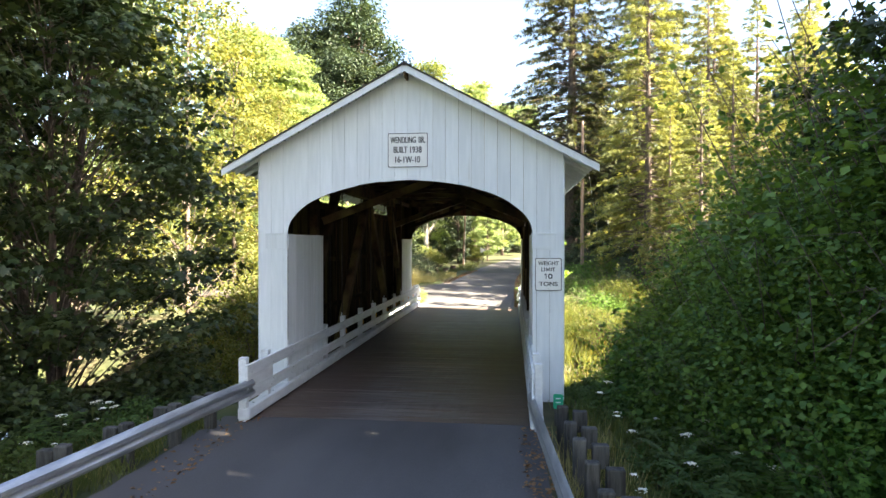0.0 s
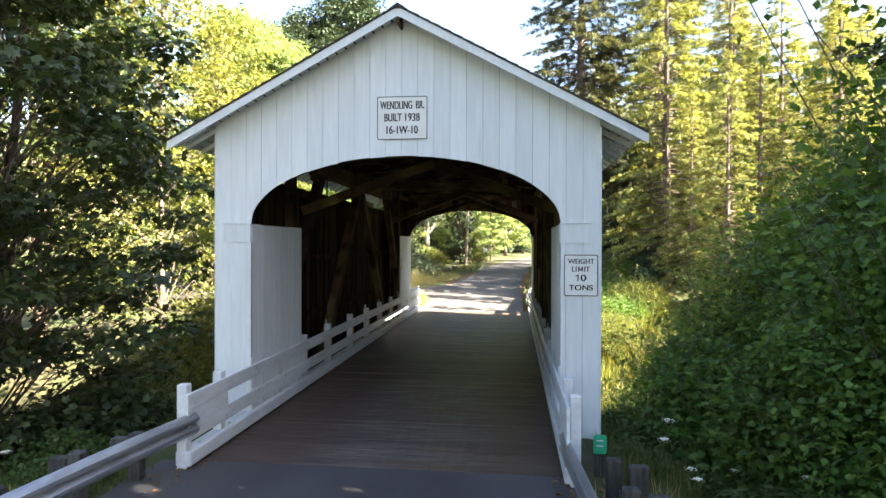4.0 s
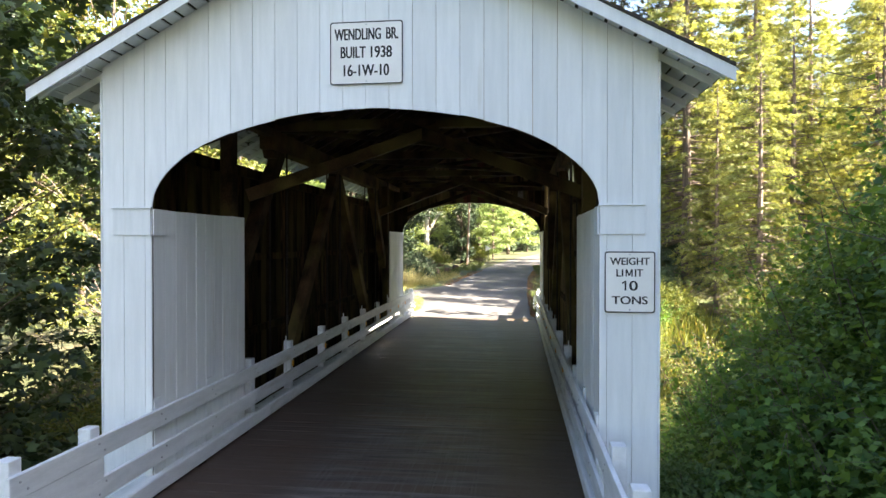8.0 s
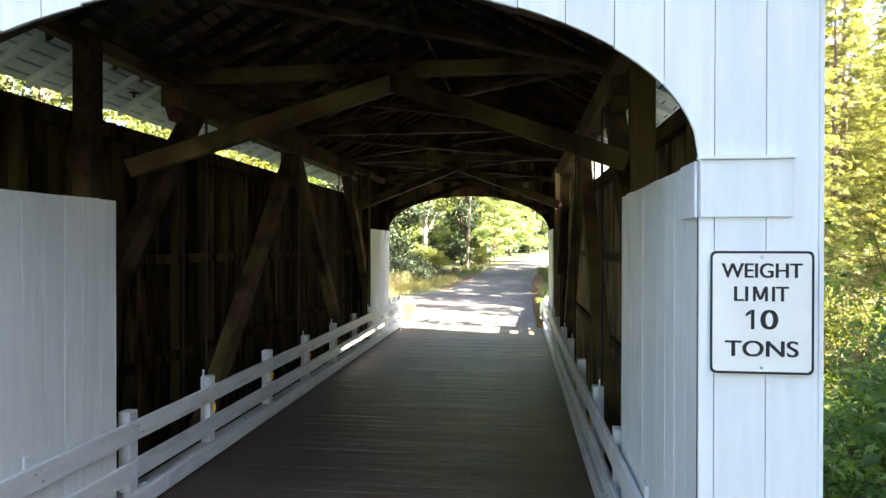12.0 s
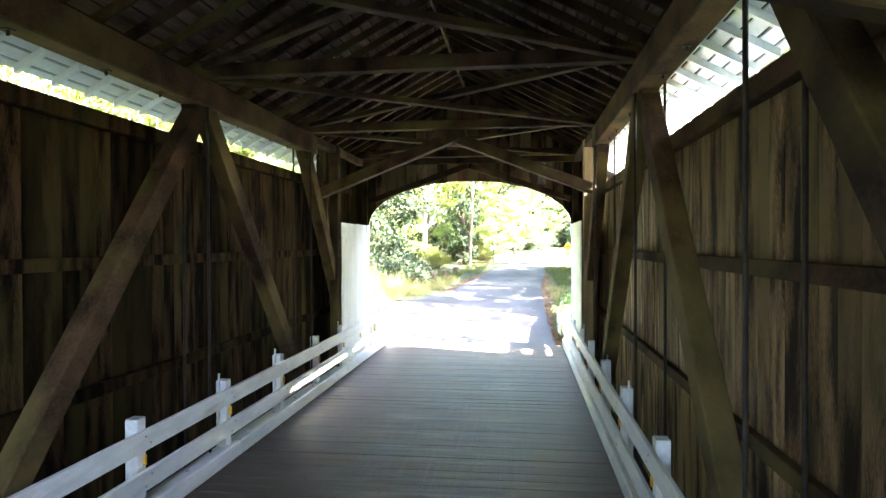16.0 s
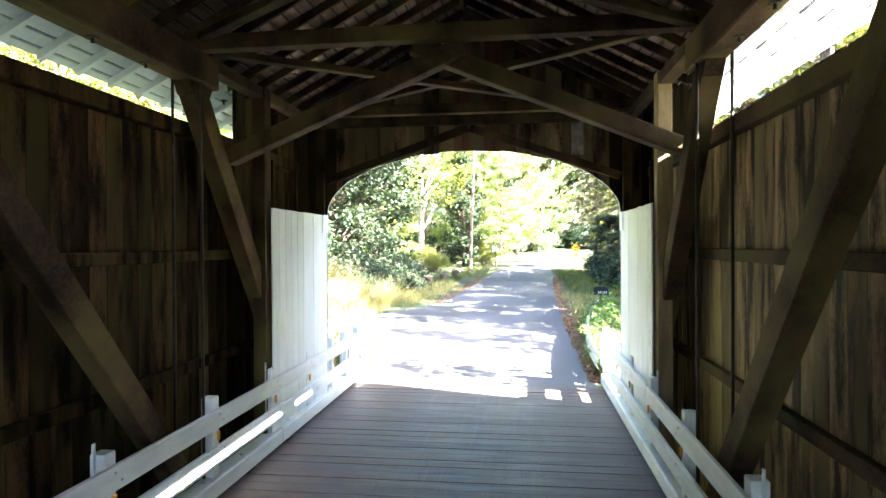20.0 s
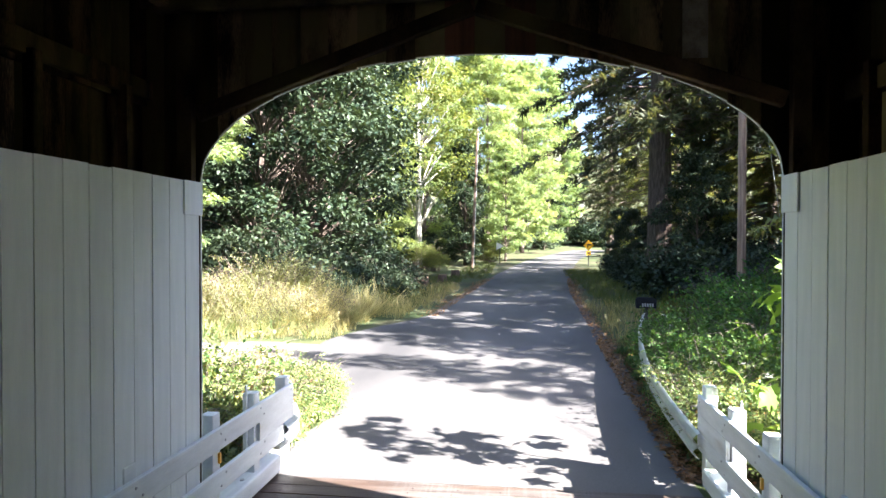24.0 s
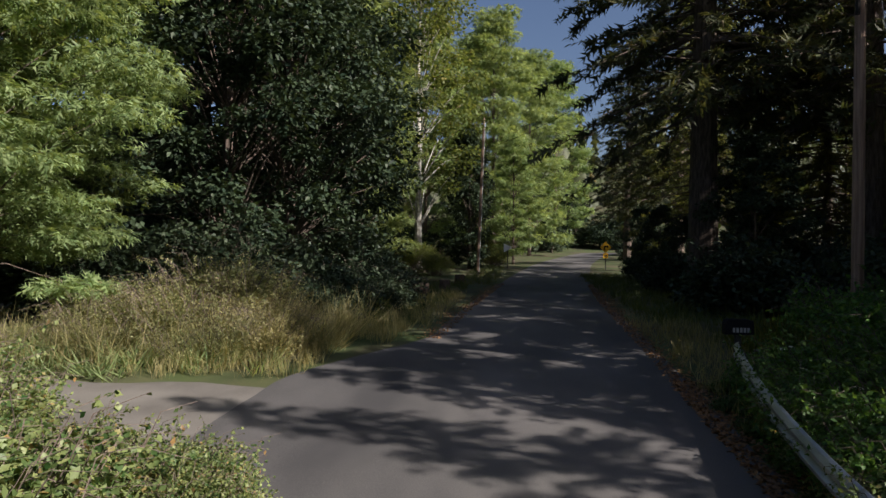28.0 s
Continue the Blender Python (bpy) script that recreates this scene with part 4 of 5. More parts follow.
def broadleaf(name, label, seed, height, spread, base, leaves, size, leaf_mat, bark_mat, trunk_r, lobed=False, clumps=46, lean=0.05, flat=0.5, category="tree", forks=1, frond=False, tuft=(0.26, 0.44)):
    """A tree with a bent trunk, limbs to every clump, and a crown of separate leaves with gaps."""
    g, r = np.random.default_rng(seed), random.Random(seed)
    tree = thing(name, label, category)
    bm = bm_new()
    stems = []
    for s in range(forks):
        ang = r.uniform(0, 6.28)
        out = 0 if forks == 1 else spread * 0.35
        path = []
        for i in range(8):
            k = i / 7
            path.append((math.cos(ang) * out * k + r.uniform(-1, 1) * lean * height * 0.12 * k, math.sin(ang) * out * k + r.uniform(-1, 1) * lean * height * 0.12 * k, height * 0.93 * k - 0.3))
        tube(bm, path, [trunk_r * (1.25 if i == 0 else 1) * (1 - 0.12 * i) for i in range(8)], 7)
        stems.append(path)
    allv, allf, off = [], [], 0
    for c in range(clumps):
        k = (c + 0.5) / clumps
        z = base + (height - base) * (k ** 0.85)
        rel = (z - base) / (height - base)
        rad = spread * (0.55 + 0.6 * math.sin(math.pi * min(1, rel * 0.85 + 0.12))) * (0.25 + 0.75 * r.random() ** 0.5) * (1 - 0.55 * rel ** 3)
        a = c * 2.399 + r.uniform(-0.5, 0.5)
        path = stems[c % forks]
        foot = Vector(path[min(7, max(1, int(7 * max(0.1, (z - rad * 0.5) / height))))])
        cen = Vector((foot.x * 0.6 + math.cos(a) * rad, foot.y * 0.6 + math.sin(a) * rad, z + r.uniform(-0.4, 0.4)))
        mid = foot.lerp(cen, 0.55) + Vector((0, 0, 0.12 * rad))
        tube(bm, [foot, mid, cen], [trunk_r * 0.22 * (1 - 0.5 * rel), trunk_r * 0.11, 0.008], 5)
        cr = spread * r.uniform(*tuft)
        at, ah, up = scatter_clump(g, np.array(cen), (cr, cr, cr * flat), leaves // clumps)
        sz = size * g.uniform(0.65, 1.25, len(at))
        v, f = leaf_cards(at, ah, up, sz, sz * (1.0 if lobed or frond else 0.62), lobed=lobed, frond=frond)
        allv.append(v)
        allf.append(f + off)
        off += len(v)
    part("trunk", bm, bark_mat, tree, "trunk and limbs")
    crown = new("crown", array_mesh("crown", np.concatenate(allv), np.concatenate(allf), leaf_mat))
    crown.parent = tree
    return tree


def conifer(name, label, seed, height, spread, base, leaf_mat, trunk_r, whorls=34, per=7, sprays=13, size=0.75, bark=None, dead=0, taper=0.75):
    """A fir: a straight tapered trunk, whorls of drooping boughs, each with hanging sprays of needles."""
    g, r = np.random.default_rng(seed), random.Random(seed)
    tree = thing(name, label, "tree")
    bm = bm_new()
    tube(bm, [(0, 0, -0.5), (0, 0, height * 0.3), (0.05, 0, height * 0.7), (0.05, 0.05, height)], [trunk_r * 1.15, trunk_r * 0.85, trunk_r * 0.42, 0.02], 9)
    for k in range(dead):
        # bare dead boughs on the lower trunk
        a, z, L = r.uniform(0, 6.28), r.uniform(2.5, base + 2), r.uniform(1.0, 3.0)
        c, q = math.cos(a), math.sin(a)
        tube(bm, [(0, 0, z), (c * L * 0.5, q * L * 0.5, z + r.uniform(-0.1, 0.2)), (c * L, q * L, z - r.uniform(0.0, 0.6))], [0.035, 0.02, 0.006], 4)
        for j in (0.45, 0.7):
            b = a + r.choice((-1, 1)) * r.uniform(0.5, 1.0)
            tube(bm, [(c * L * j, q * L * j, z), (c * L * j + math.cos(b) * 0.5, q * L * j + math.sin(b) * 0.5, z - 0.25)], [0.012, 0.004], 3)
    P, A, U, S = [], [], [], []
    for w in range(whorls):
        k = w / (whorls - 1)
        z = base + (height - base - 0.3) * k
        reach = spread * (1 - k) ** taper + 0.25
        for b in range(per):
            if r.random() < 0.14:
                continue
            a = r.uniform(0, 6.28)
            L = reach * r.uniform(0.6, 1.15)
            rise = 0.25 * k - 0.10 + r.uniform(-0.16, 0.16)
            dirx = np.array([math.cos(a), math.sin(a), 0.0])
            zz = z + r.uniform(-0.6, 0.6)
            tip = dirx * L + np.array([0, 0, zz + L * rise - L * L * 0.035])
            start = np.array([0, 0, zz])
            bm_mid = (start + tip) / 2 + np.array([0, 0, 0.06 * L])
            if L > 1.2:
                tube(bm, [tuple(start), tuple(bm_mid), tuple(tip)], [0.05 * (1 - k) + 0.015, 0.03 * (1 - k) + 0.01, 0.006], 4)
            m = max(4, int(sprays * (0.35 + 0.65 * L / spread)))
            t = g.uniform(0.22, 1.0, m) ** 0.8
            at = start + (bm_mid - start) * 0 + (tip - start) * t[:, None] + np.array([0, 0, 1]) * (0.24 * L * t * (1 - t))[:, None]
            side = np.array([-math.sin(a), math.cos(a), 0.0])
            sw = g.choice([-1, 1], m)[:, None] * g.uniform(0.3, 1.1, m)[:, None]
            ah = dirx * 0.9 + side * sw + np.array([0, 0, -0.35]) + g.normal(scale=0.18, size=(m, 3))
            P.append(at + g.normal(scale=0.06, size=(m, 3)))
            A.append(ah)
            U.append(np.array([0, 0, 0.8]) + g.normal(scale=0.75, size=(m, 3)))
            S.append(size * g.uniform(0.6, 1.25, m) * (0.55 + 0.45 * L / spread))
    S = np.concatenate(S)
    v, f = leaf_cards(np.concatenate(P), np.concatenate(A), np.concatenate(U), S, S * 0.80, frond=True)
    part("trunk", bm, bark or BARK, tree, "straight furrowed trunk with boughs")
    crown = new("crown", array_mesh("crown", v, f, leaf_mat))
    crown.parent = tree
    return tree


def bush(name, label, seed, radius, height, leaves, size, leaf_mat, lobed=False, clumps=24, category="shrub", slim=0.65, upright=0.0, ragged=0):
    """A shrub: arching stems and clumps of leaves in an uneven heap that reaches the ground."""
    g, r = np.random.default_rng(seed), random.Random(seed)
    s = thing(name, label, category)
    bm = bm_new()
    allv, allf, off = [], [], 0
    for c in range(clumps):
        a, k = c * 2.399 + r.uniform(-0.4, 0.4), math.sqrt((c + 0.5) / clumps)
        rad = radius * k * 0.85
        h = height * (1 - 0.55 * k ** 2) * r.uniform(0.45, 1.0)
        cen = np.array([math.cos(a) * rad, math.sin(a) * rad, h * 0.75])
        tube(bm, [(math.cos(a) * rad * 0.2, math.sin(a) * rad * 0.2, -0.5), (cen[0] * 0.7, cen[1] * 0.7, h * 0.55), tuple(cen)], [0.03, 0.018, 0.006], 4)
        cr = radius * r.uniform(0.26, 0.42)
        at, ah, up = scatter_clump(g, cen, (cr, cr, max(0.25, cr * 0.75)), leaves // clumps, 0.25)
        ah = ah + np.array([0, 0, upright])
        sz = size * g.uniform(0.6, 1.3, len(at))
        v, f = leaf_cards(at, ah, up, sz, sz * (1.0 if lobed else slim), lobed=lobed)
        allv.append(v)
        allf.append(f + off)
        off += len(v)
    for c in range(ragged):
        # loose arching shoots beyond the heap
        a, k = r.uniform(0, 6.28), r.uniform(0.3, 0.9)
        foot = np.array([math.cos(a) * radius * k, math.sin(a) * radius * k, height * (1 - 0.6 * k) * 0.7])
        b = a + r.uniform(-1, 1)
        L = radius * r.uniform(0.35, 0.8)
        tip = foot + np.array([math.cos(b) * L * 0.7, math.sin(b) * L * 0.7, L * r.uniform(0.1, 0.9)])
        mid = (foot + tip) / 2 + np.array([0, 0, L * 0.3])
        tube(bm, [tuple(foot), tuple(mid), tuple(tip)], [0.008, 0.006, 0.003], 3)
        m = 16
        t = g.uniform(0.1, 1, m)[:, None]
        at = foot * (1 - t) ** 2 + 2 * mid * t * (1 - t) + tip * t ** 2
        v, f = leaf_cards(at, g.normal(size=(m, 3)) + np.array([0, 0, -0.2]), np.tile([0, 0, 1.0], (m, 1)) + g.normal(scale=0.5, size=(m, 3)), size * g.uniform(0.5, 1.2, m), size * slim * 0.9, lobed=lobed)
        allv.append(v)
        allf.append(f + off)
        off += len(v)
    part("stem", bm, BARK, s, "thin woody stems")
    crown = new("foliage", array_mesh("foliage", np.concatenate(allv), np.concatenate(allf), leaf_mat))
    crown.parent = s
    return s


def put(proto, places, lift=0.0):
    """Copies of a plant at rows of (x, y, scale, turn); the first row moves the plant itself, and the rest are scaled by it too."""
    for i, (x, y, k, turn) in enumerate(places):
        m = pose(x, y, ground_z(x, y) - 0.05 + lift, 0, 0, turn) @ Matrix.Diagonal((k, k, k, 1))
        if i == 0:
            proto.matrix_basis = m
        else:
            copy_thing(proto, m)


# trees of the near bank
maple_a = broadleaf("maple_tree", "tall shaded broadleaf maple with two grey trunks", 11, 19, 5.2, 3.0, 20000, 0.22, MAPLE, BARK, 0.24, True, 90, forks=2, tuft=(0.24, 0.42), flat=0.26)
put(maple_a, [(-12.1, 3.2, 1.0, 20), (-19.0, 14.0, 1.05, 130), (-20.5, -1.0, 1.0, 310)])
maple_b = broadleaf("maple_tree", "slender leafy maple leaning over the creek bank", 12, 14, 3.6, 2.4, 10500, 0.21, MAPLE, BARK, 0.15, True, 76, tuft=(0.22, 0.40), flat=0.26)
put(maple_b, [(-10.4, 1.4, 1.1, 0), (-13.4, -1.4, 1.0, 140), (14.5, 1.5, 1.1, 60), (17.8, -0.5, 1.2, 200), (12.6, -2.8, 0.9, 300), (18.5, 4.5, 1.1, 20)])
alder = broadleaf("alder_tree", "sunlit yellow-green broadleaf tree behind the bridge", 13, 22, 5.0, 2.0, 10500, 0.28, ALDER, BARK, 0.20, False, 54)
put(alder, [(-13.5, 14.5, 0.85, 15), (-12.5, 23.5, 0.72, 0), (-16.0, 25.0, 1.0, 90), (-21.0, 15.0, 1.0, 200), (-18.5, 37.5, 1.05, 45), (-25, 28, 1.1, 10), (-22, 8.0, 0.95, 77), (-27, 3.0, 1.0, 150), (-31, 16.0, 1.1, 33), (-26, -4.0, 0.8, 200), (13.6, 60.0, 0.62, 20), (18.0, 57.0, 0.6, 130), (22.0, 54.0, 0.6, 300)])
# shade on the approach: tall trees beside the road, out of the first view
shade = broadleaf("maple_tree", "tall dense roadside maple", 14, 21, 5.6, 4.0, 7600, 0.52, MAPLE, BARK, 0.30, False, 60)
put(shade, [(15.7, -9.7, 1.08, 0), (20.0, -5.8, 1.3, 120), (17.5, -15.5, 1.0, 60), (24.0, -9.0, 1.2, 200), (14.5, -20.0, 0.95, 310), (-9.0, -22.0, 0.9, 15), (-13.0, -13.0, 0.8, 99), (17.5, -1.2, 0.6, 50), (12.6, -13.2, 0.68, 77), (18.2, -7.6, 1.32, 30)])
# firs
fir_a = conifer("fir_tree", "tall dark fir with drooping boughs and bare lower trunk", 21, 34, 6.6, 9.0, FIR, 0.62, 50, 12, 32, 0.72, dead=44, taper=0.5)
put(fir_a, [(8.7, 51.5, 1.12, 0), (16.2, 51.0, 0.95, 140), (13.0, 75.0, 0.75, 60), (-15.5, 60.0, 0.85, 300), (10.8, 88.0, 0.6, 20)])
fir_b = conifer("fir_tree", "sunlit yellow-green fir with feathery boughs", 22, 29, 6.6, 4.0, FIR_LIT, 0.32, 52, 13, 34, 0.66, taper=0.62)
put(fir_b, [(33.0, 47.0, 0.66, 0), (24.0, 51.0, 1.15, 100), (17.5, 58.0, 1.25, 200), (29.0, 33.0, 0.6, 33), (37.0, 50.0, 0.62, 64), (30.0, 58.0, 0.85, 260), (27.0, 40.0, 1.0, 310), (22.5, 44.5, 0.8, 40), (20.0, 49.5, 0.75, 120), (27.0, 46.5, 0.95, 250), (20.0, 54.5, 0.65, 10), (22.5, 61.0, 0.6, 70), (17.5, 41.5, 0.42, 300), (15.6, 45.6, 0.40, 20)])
# open firs, gaps let sun through to the far road; some unseen, for shade
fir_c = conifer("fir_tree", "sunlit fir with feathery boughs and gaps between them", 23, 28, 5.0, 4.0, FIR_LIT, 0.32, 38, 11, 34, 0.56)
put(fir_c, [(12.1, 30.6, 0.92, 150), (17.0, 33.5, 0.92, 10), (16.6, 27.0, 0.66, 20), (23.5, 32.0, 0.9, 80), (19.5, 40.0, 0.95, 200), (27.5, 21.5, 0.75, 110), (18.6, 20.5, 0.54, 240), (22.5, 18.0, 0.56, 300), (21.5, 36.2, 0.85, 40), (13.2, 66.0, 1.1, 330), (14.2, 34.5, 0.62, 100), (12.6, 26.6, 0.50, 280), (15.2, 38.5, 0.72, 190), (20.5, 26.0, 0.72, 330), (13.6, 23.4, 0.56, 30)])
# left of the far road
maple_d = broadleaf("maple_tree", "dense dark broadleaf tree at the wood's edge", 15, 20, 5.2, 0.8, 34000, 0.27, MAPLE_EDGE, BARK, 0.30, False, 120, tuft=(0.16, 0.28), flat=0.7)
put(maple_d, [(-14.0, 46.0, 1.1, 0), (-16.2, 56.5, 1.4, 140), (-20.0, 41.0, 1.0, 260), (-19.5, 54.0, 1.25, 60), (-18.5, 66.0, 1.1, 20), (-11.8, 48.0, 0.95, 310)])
locust = broadleaf("locust_tree", "bright sunlit feathery-leaved tree over the gravel track", 16, 16, 4.4, 1.2, 42000, 0.27, LOCUST, BARK, 0.12, False, 120, flat=0.16, frond=True, tuft=(0.24, 0.40))
put(locust, [(-15.6, 32.5, 1.1, 0), (-20.0, 37.0, 1.2, 120)])
tall_lit = broadleaf("alder_tree", "tall pale sunlit tree beside the far road", 17, 30, 5.5, 2.0, 13000, 0.62, LOCUST, BARK, 0.30, False, 70, flat=0.3, frond=True)
put(tall_lit, [(-4.2, 98.0, 1.05, 0), (-12.0, 92.0, 0.9, 70), (-7.0, 108.0, 1.0, 190), (-19.0, 82.0, 0.95, 250), (0.5, 116.0, 1.0, 20), (-1.5, 88.0, 0.45, 140), (5.5, 136.0, 1.1, 300), (-14.0, 70.0, 0.8, 33)])
birch = broadleaf("birch_tree", "tall white-trunked birch at the clearing's back", 18, 29, 5.2, 7.0, 18000, 0.36, ALDER, PALE_BARK, 0.36, False, 70)
put(birch, [(-9.8, 74.0, 1.0, 0)])
ivy = broadleaf("ivy_tree", "dark narrow ivy-clad tree beside the pole", 19, 13, 1.9, 0.4, 14000, 0.28, MAPLE_EDGE, BARK, 0.2, False, 60, flat=0.9)
put(ivy, [(-5.4, 77.0, 1.0, 0)])
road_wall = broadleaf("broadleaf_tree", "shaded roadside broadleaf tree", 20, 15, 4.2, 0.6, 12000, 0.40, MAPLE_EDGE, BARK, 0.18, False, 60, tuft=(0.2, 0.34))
# The last five rows stand out of view, added to shade the undergrowth.
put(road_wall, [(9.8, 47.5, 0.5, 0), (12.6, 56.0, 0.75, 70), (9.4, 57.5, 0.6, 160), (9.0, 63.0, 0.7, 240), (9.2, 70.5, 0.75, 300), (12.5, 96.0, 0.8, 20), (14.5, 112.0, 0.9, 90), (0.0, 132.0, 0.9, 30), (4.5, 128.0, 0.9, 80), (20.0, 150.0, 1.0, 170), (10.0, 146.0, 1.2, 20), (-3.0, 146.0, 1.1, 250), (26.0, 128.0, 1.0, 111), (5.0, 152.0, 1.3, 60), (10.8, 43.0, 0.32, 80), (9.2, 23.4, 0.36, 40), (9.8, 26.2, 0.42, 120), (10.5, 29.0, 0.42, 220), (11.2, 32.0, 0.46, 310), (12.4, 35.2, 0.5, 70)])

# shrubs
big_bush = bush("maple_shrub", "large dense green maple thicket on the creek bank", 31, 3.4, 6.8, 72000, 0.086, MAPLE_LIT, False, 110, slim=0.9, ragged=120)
put(big_bush, [(10.4, 2.6, 1.28, 0), (9.8, 7.4, 0.55, 110), (10.2, -2.8, 1.0, 80), (13.0, 4.0, 1.1, 150), (13.6, -1.4, 1.6, 220), (16.5, 6.5, 1.0, 20), (12.0, 8.0, 0.6, 190), (11.6, -6.4, 1.0, 300), (8.6, 4.8, 0.80, 40), (9.2, 8.6, 0.85, 170)])
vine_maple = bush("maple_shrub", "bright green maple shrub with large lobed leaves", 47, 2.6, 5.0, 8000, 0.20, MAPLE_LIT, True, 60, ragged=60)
put(vine_maple, [(8.6, 0.4, 0.95, 0), (6.9, 1.0, 0.82, 130), (7.6, -2.4, 0.66, 90), (8.9, -1.6, 1.0, 200), (8.2, -5.4, 0.7, 300), (9.3, 3.0, 1.1, 40), (7.9, 2.4, 1.0, 110), (7.5, -0.8, 0.85, 250), (8.4, 5.0, 1.1, 20)])
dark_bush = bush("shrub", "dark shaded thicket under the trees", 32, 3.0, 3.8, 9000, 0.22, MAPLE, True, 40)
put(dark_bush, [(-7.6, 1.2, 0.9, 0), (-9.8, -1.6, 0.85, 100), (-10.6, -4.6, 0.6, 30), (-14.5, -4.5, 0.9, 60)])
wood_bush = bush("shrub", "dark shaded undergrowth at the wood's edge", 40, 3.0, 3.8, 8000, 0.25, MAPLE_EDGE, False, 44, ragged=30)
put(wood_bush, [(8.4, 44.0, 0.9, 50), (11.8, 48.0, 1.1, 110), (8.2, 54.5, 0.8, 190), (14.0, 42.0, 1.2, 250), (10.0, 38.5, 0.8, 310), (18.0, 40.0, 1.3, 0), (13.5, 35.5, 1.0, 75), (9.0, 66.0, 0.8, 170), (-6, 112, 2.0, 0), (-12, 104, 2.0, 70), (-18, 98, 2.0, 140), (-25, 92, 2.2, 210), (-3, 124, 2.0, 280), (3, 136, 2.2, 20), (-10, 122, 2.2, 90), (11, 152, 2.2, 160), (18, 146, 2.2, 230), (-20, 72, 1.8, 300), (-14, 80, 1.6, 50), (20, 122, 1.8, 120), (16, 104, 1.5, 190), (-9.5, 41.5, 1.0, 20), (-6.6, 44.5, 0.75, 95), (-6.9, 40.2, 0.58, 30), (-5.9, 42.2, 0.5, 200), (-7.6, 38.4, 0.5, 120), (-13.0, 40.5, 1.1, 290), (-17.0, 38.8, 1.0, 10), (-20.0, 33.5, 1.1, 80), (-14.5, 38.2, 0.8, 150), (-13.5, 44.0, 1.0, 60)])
willow = bush("willow_shrub", "bright yellow-green sunlit willow scrub", 33, 2.4, 4.2, 14000, 0.13, WILLOW, False, 60, slim=0.36, upright=0.25, ragged=40)
put(willow, [(6.9, 13.5, 0.9, 0), (9.8, 17.0, 1.1, 60), (6.6, 18.4, 0.75, 140), (7.0, 8.4, 0.6, 30), (8.8, 11.2, 0.9, 250), (12.5, 13.5, 1.1, 220), (13.5, 20.5, 1.2, 300), (9.0, 22.5, 0.9, 20), (-7.4, 17.8, 0.9, 200), (-9.4, 9.0, 1.7, 33), (-9.8, 14.5, 1.6, 99), (-8.6, 19.0, 1.3, 10), (-4.6, 90.0, 1.2, 10), (-3.4, 82.5, 0.8, 120), (-8.8, 69.0, 0.9, 60), (-7.2, 66.5, 0.7, 200)])
bramble = bush("bramble", "tangled blackberry thicket with yellowing leaves", 34, 1.6, 1.3, 14000, 0.095, BRAMBLE, False, 56, slim=0.82, ragged=120)
put(bramble, [(-4.9, 22.8, 0.95, 0), (-5.8, 23.8, 1.23, 60), (-7.4, 22.8, 1.32, 120), (-4.7, 24.6, 0.66, 200), (-8.6, 24.4, 0.99, 260), (-6.6, 25.0, 0.72, 10), (-10.5, 23.6, 1.32, 90), (-5.2, 20.6, 0.99, 150), (4.1, 23.4, 0.75, 0), (4.0, 24.9, 0.7, 40), (3.9, 22.2, 0.6, 140), (-3.75, 23.3, 0.52, 20), (-3.7, 24.6, 0.47, 70), (-4.3, 21.9, 0.76, 140), (-3.65, 22.3, 0.43, 210), (5.2, 21.4, 0.8, 100), (-10.6, 26.0, 0.57, 30), (-4.4, 25.4, 0.6, 40), (-6.4, 26.0, 0.75, 130), (-8.6, 26.4, 0.8, 210), (-11.2, 27.0, 0.9, 300), (-13.6, 26.4, 1.1, 20), (-3.5, 23.9, 0.4, 80), (-9.4, 27.4, 1.0, 60), (-11.6, 28.2, 1.25, 160), (-14.0, 28.6, 1.4, 250), (3.45, 23.0, 0.40, 30), (3.50, 24.0, 0.44, 100), (3.62, 25.6, 0.42, 200), (3.72, 27.0, 0.40, 290), (3.95, 28.6, 0.42, 20), (-13.0, 24.4, 1.3, 170)], 0.2)
under = bush("undergrowth", "mid-green leafy thicket behind the guardrail", 43, 1.7, 1.5, 12000, 0.10, MAPLE_LIT, False, 60, slim=0.8, ragged=80)
put(under, [(5.4, 25.4, 1.0, 60), (4.3, 26.4, 0.7, 80), (6.6, 27.6, 1.08, 180), (7.4, 30.4, 1.2, 300), (8.4, 27.0, 1.28, 80), (7.8, 33.8, 1.2, 140), (9.8, 31.5, 1.36, 250), (10.5, 35.5, 1.36, 310), (7.0, 24.6, 1.08, 15), (7.6, 21.8, 1.04, 170), (4.3, 27.9, 0.72, 10), (4.6, 29.4, 0.72, 70), (4.9, 31.0, 0.7, 140), (5.3, 27.4, 1.0, 120), (5.9, 29.6, 1.1, 240), (8.6, 36.6, 0.9, 40), (7.2, 33.0, 0.7, 120)], 0.2)
near_weeds = bush("weed_clump", "low dark leafy weeds by the guardrail", 35, 1.2, 0.9, 2600, 0.12, FERN, False, 26)
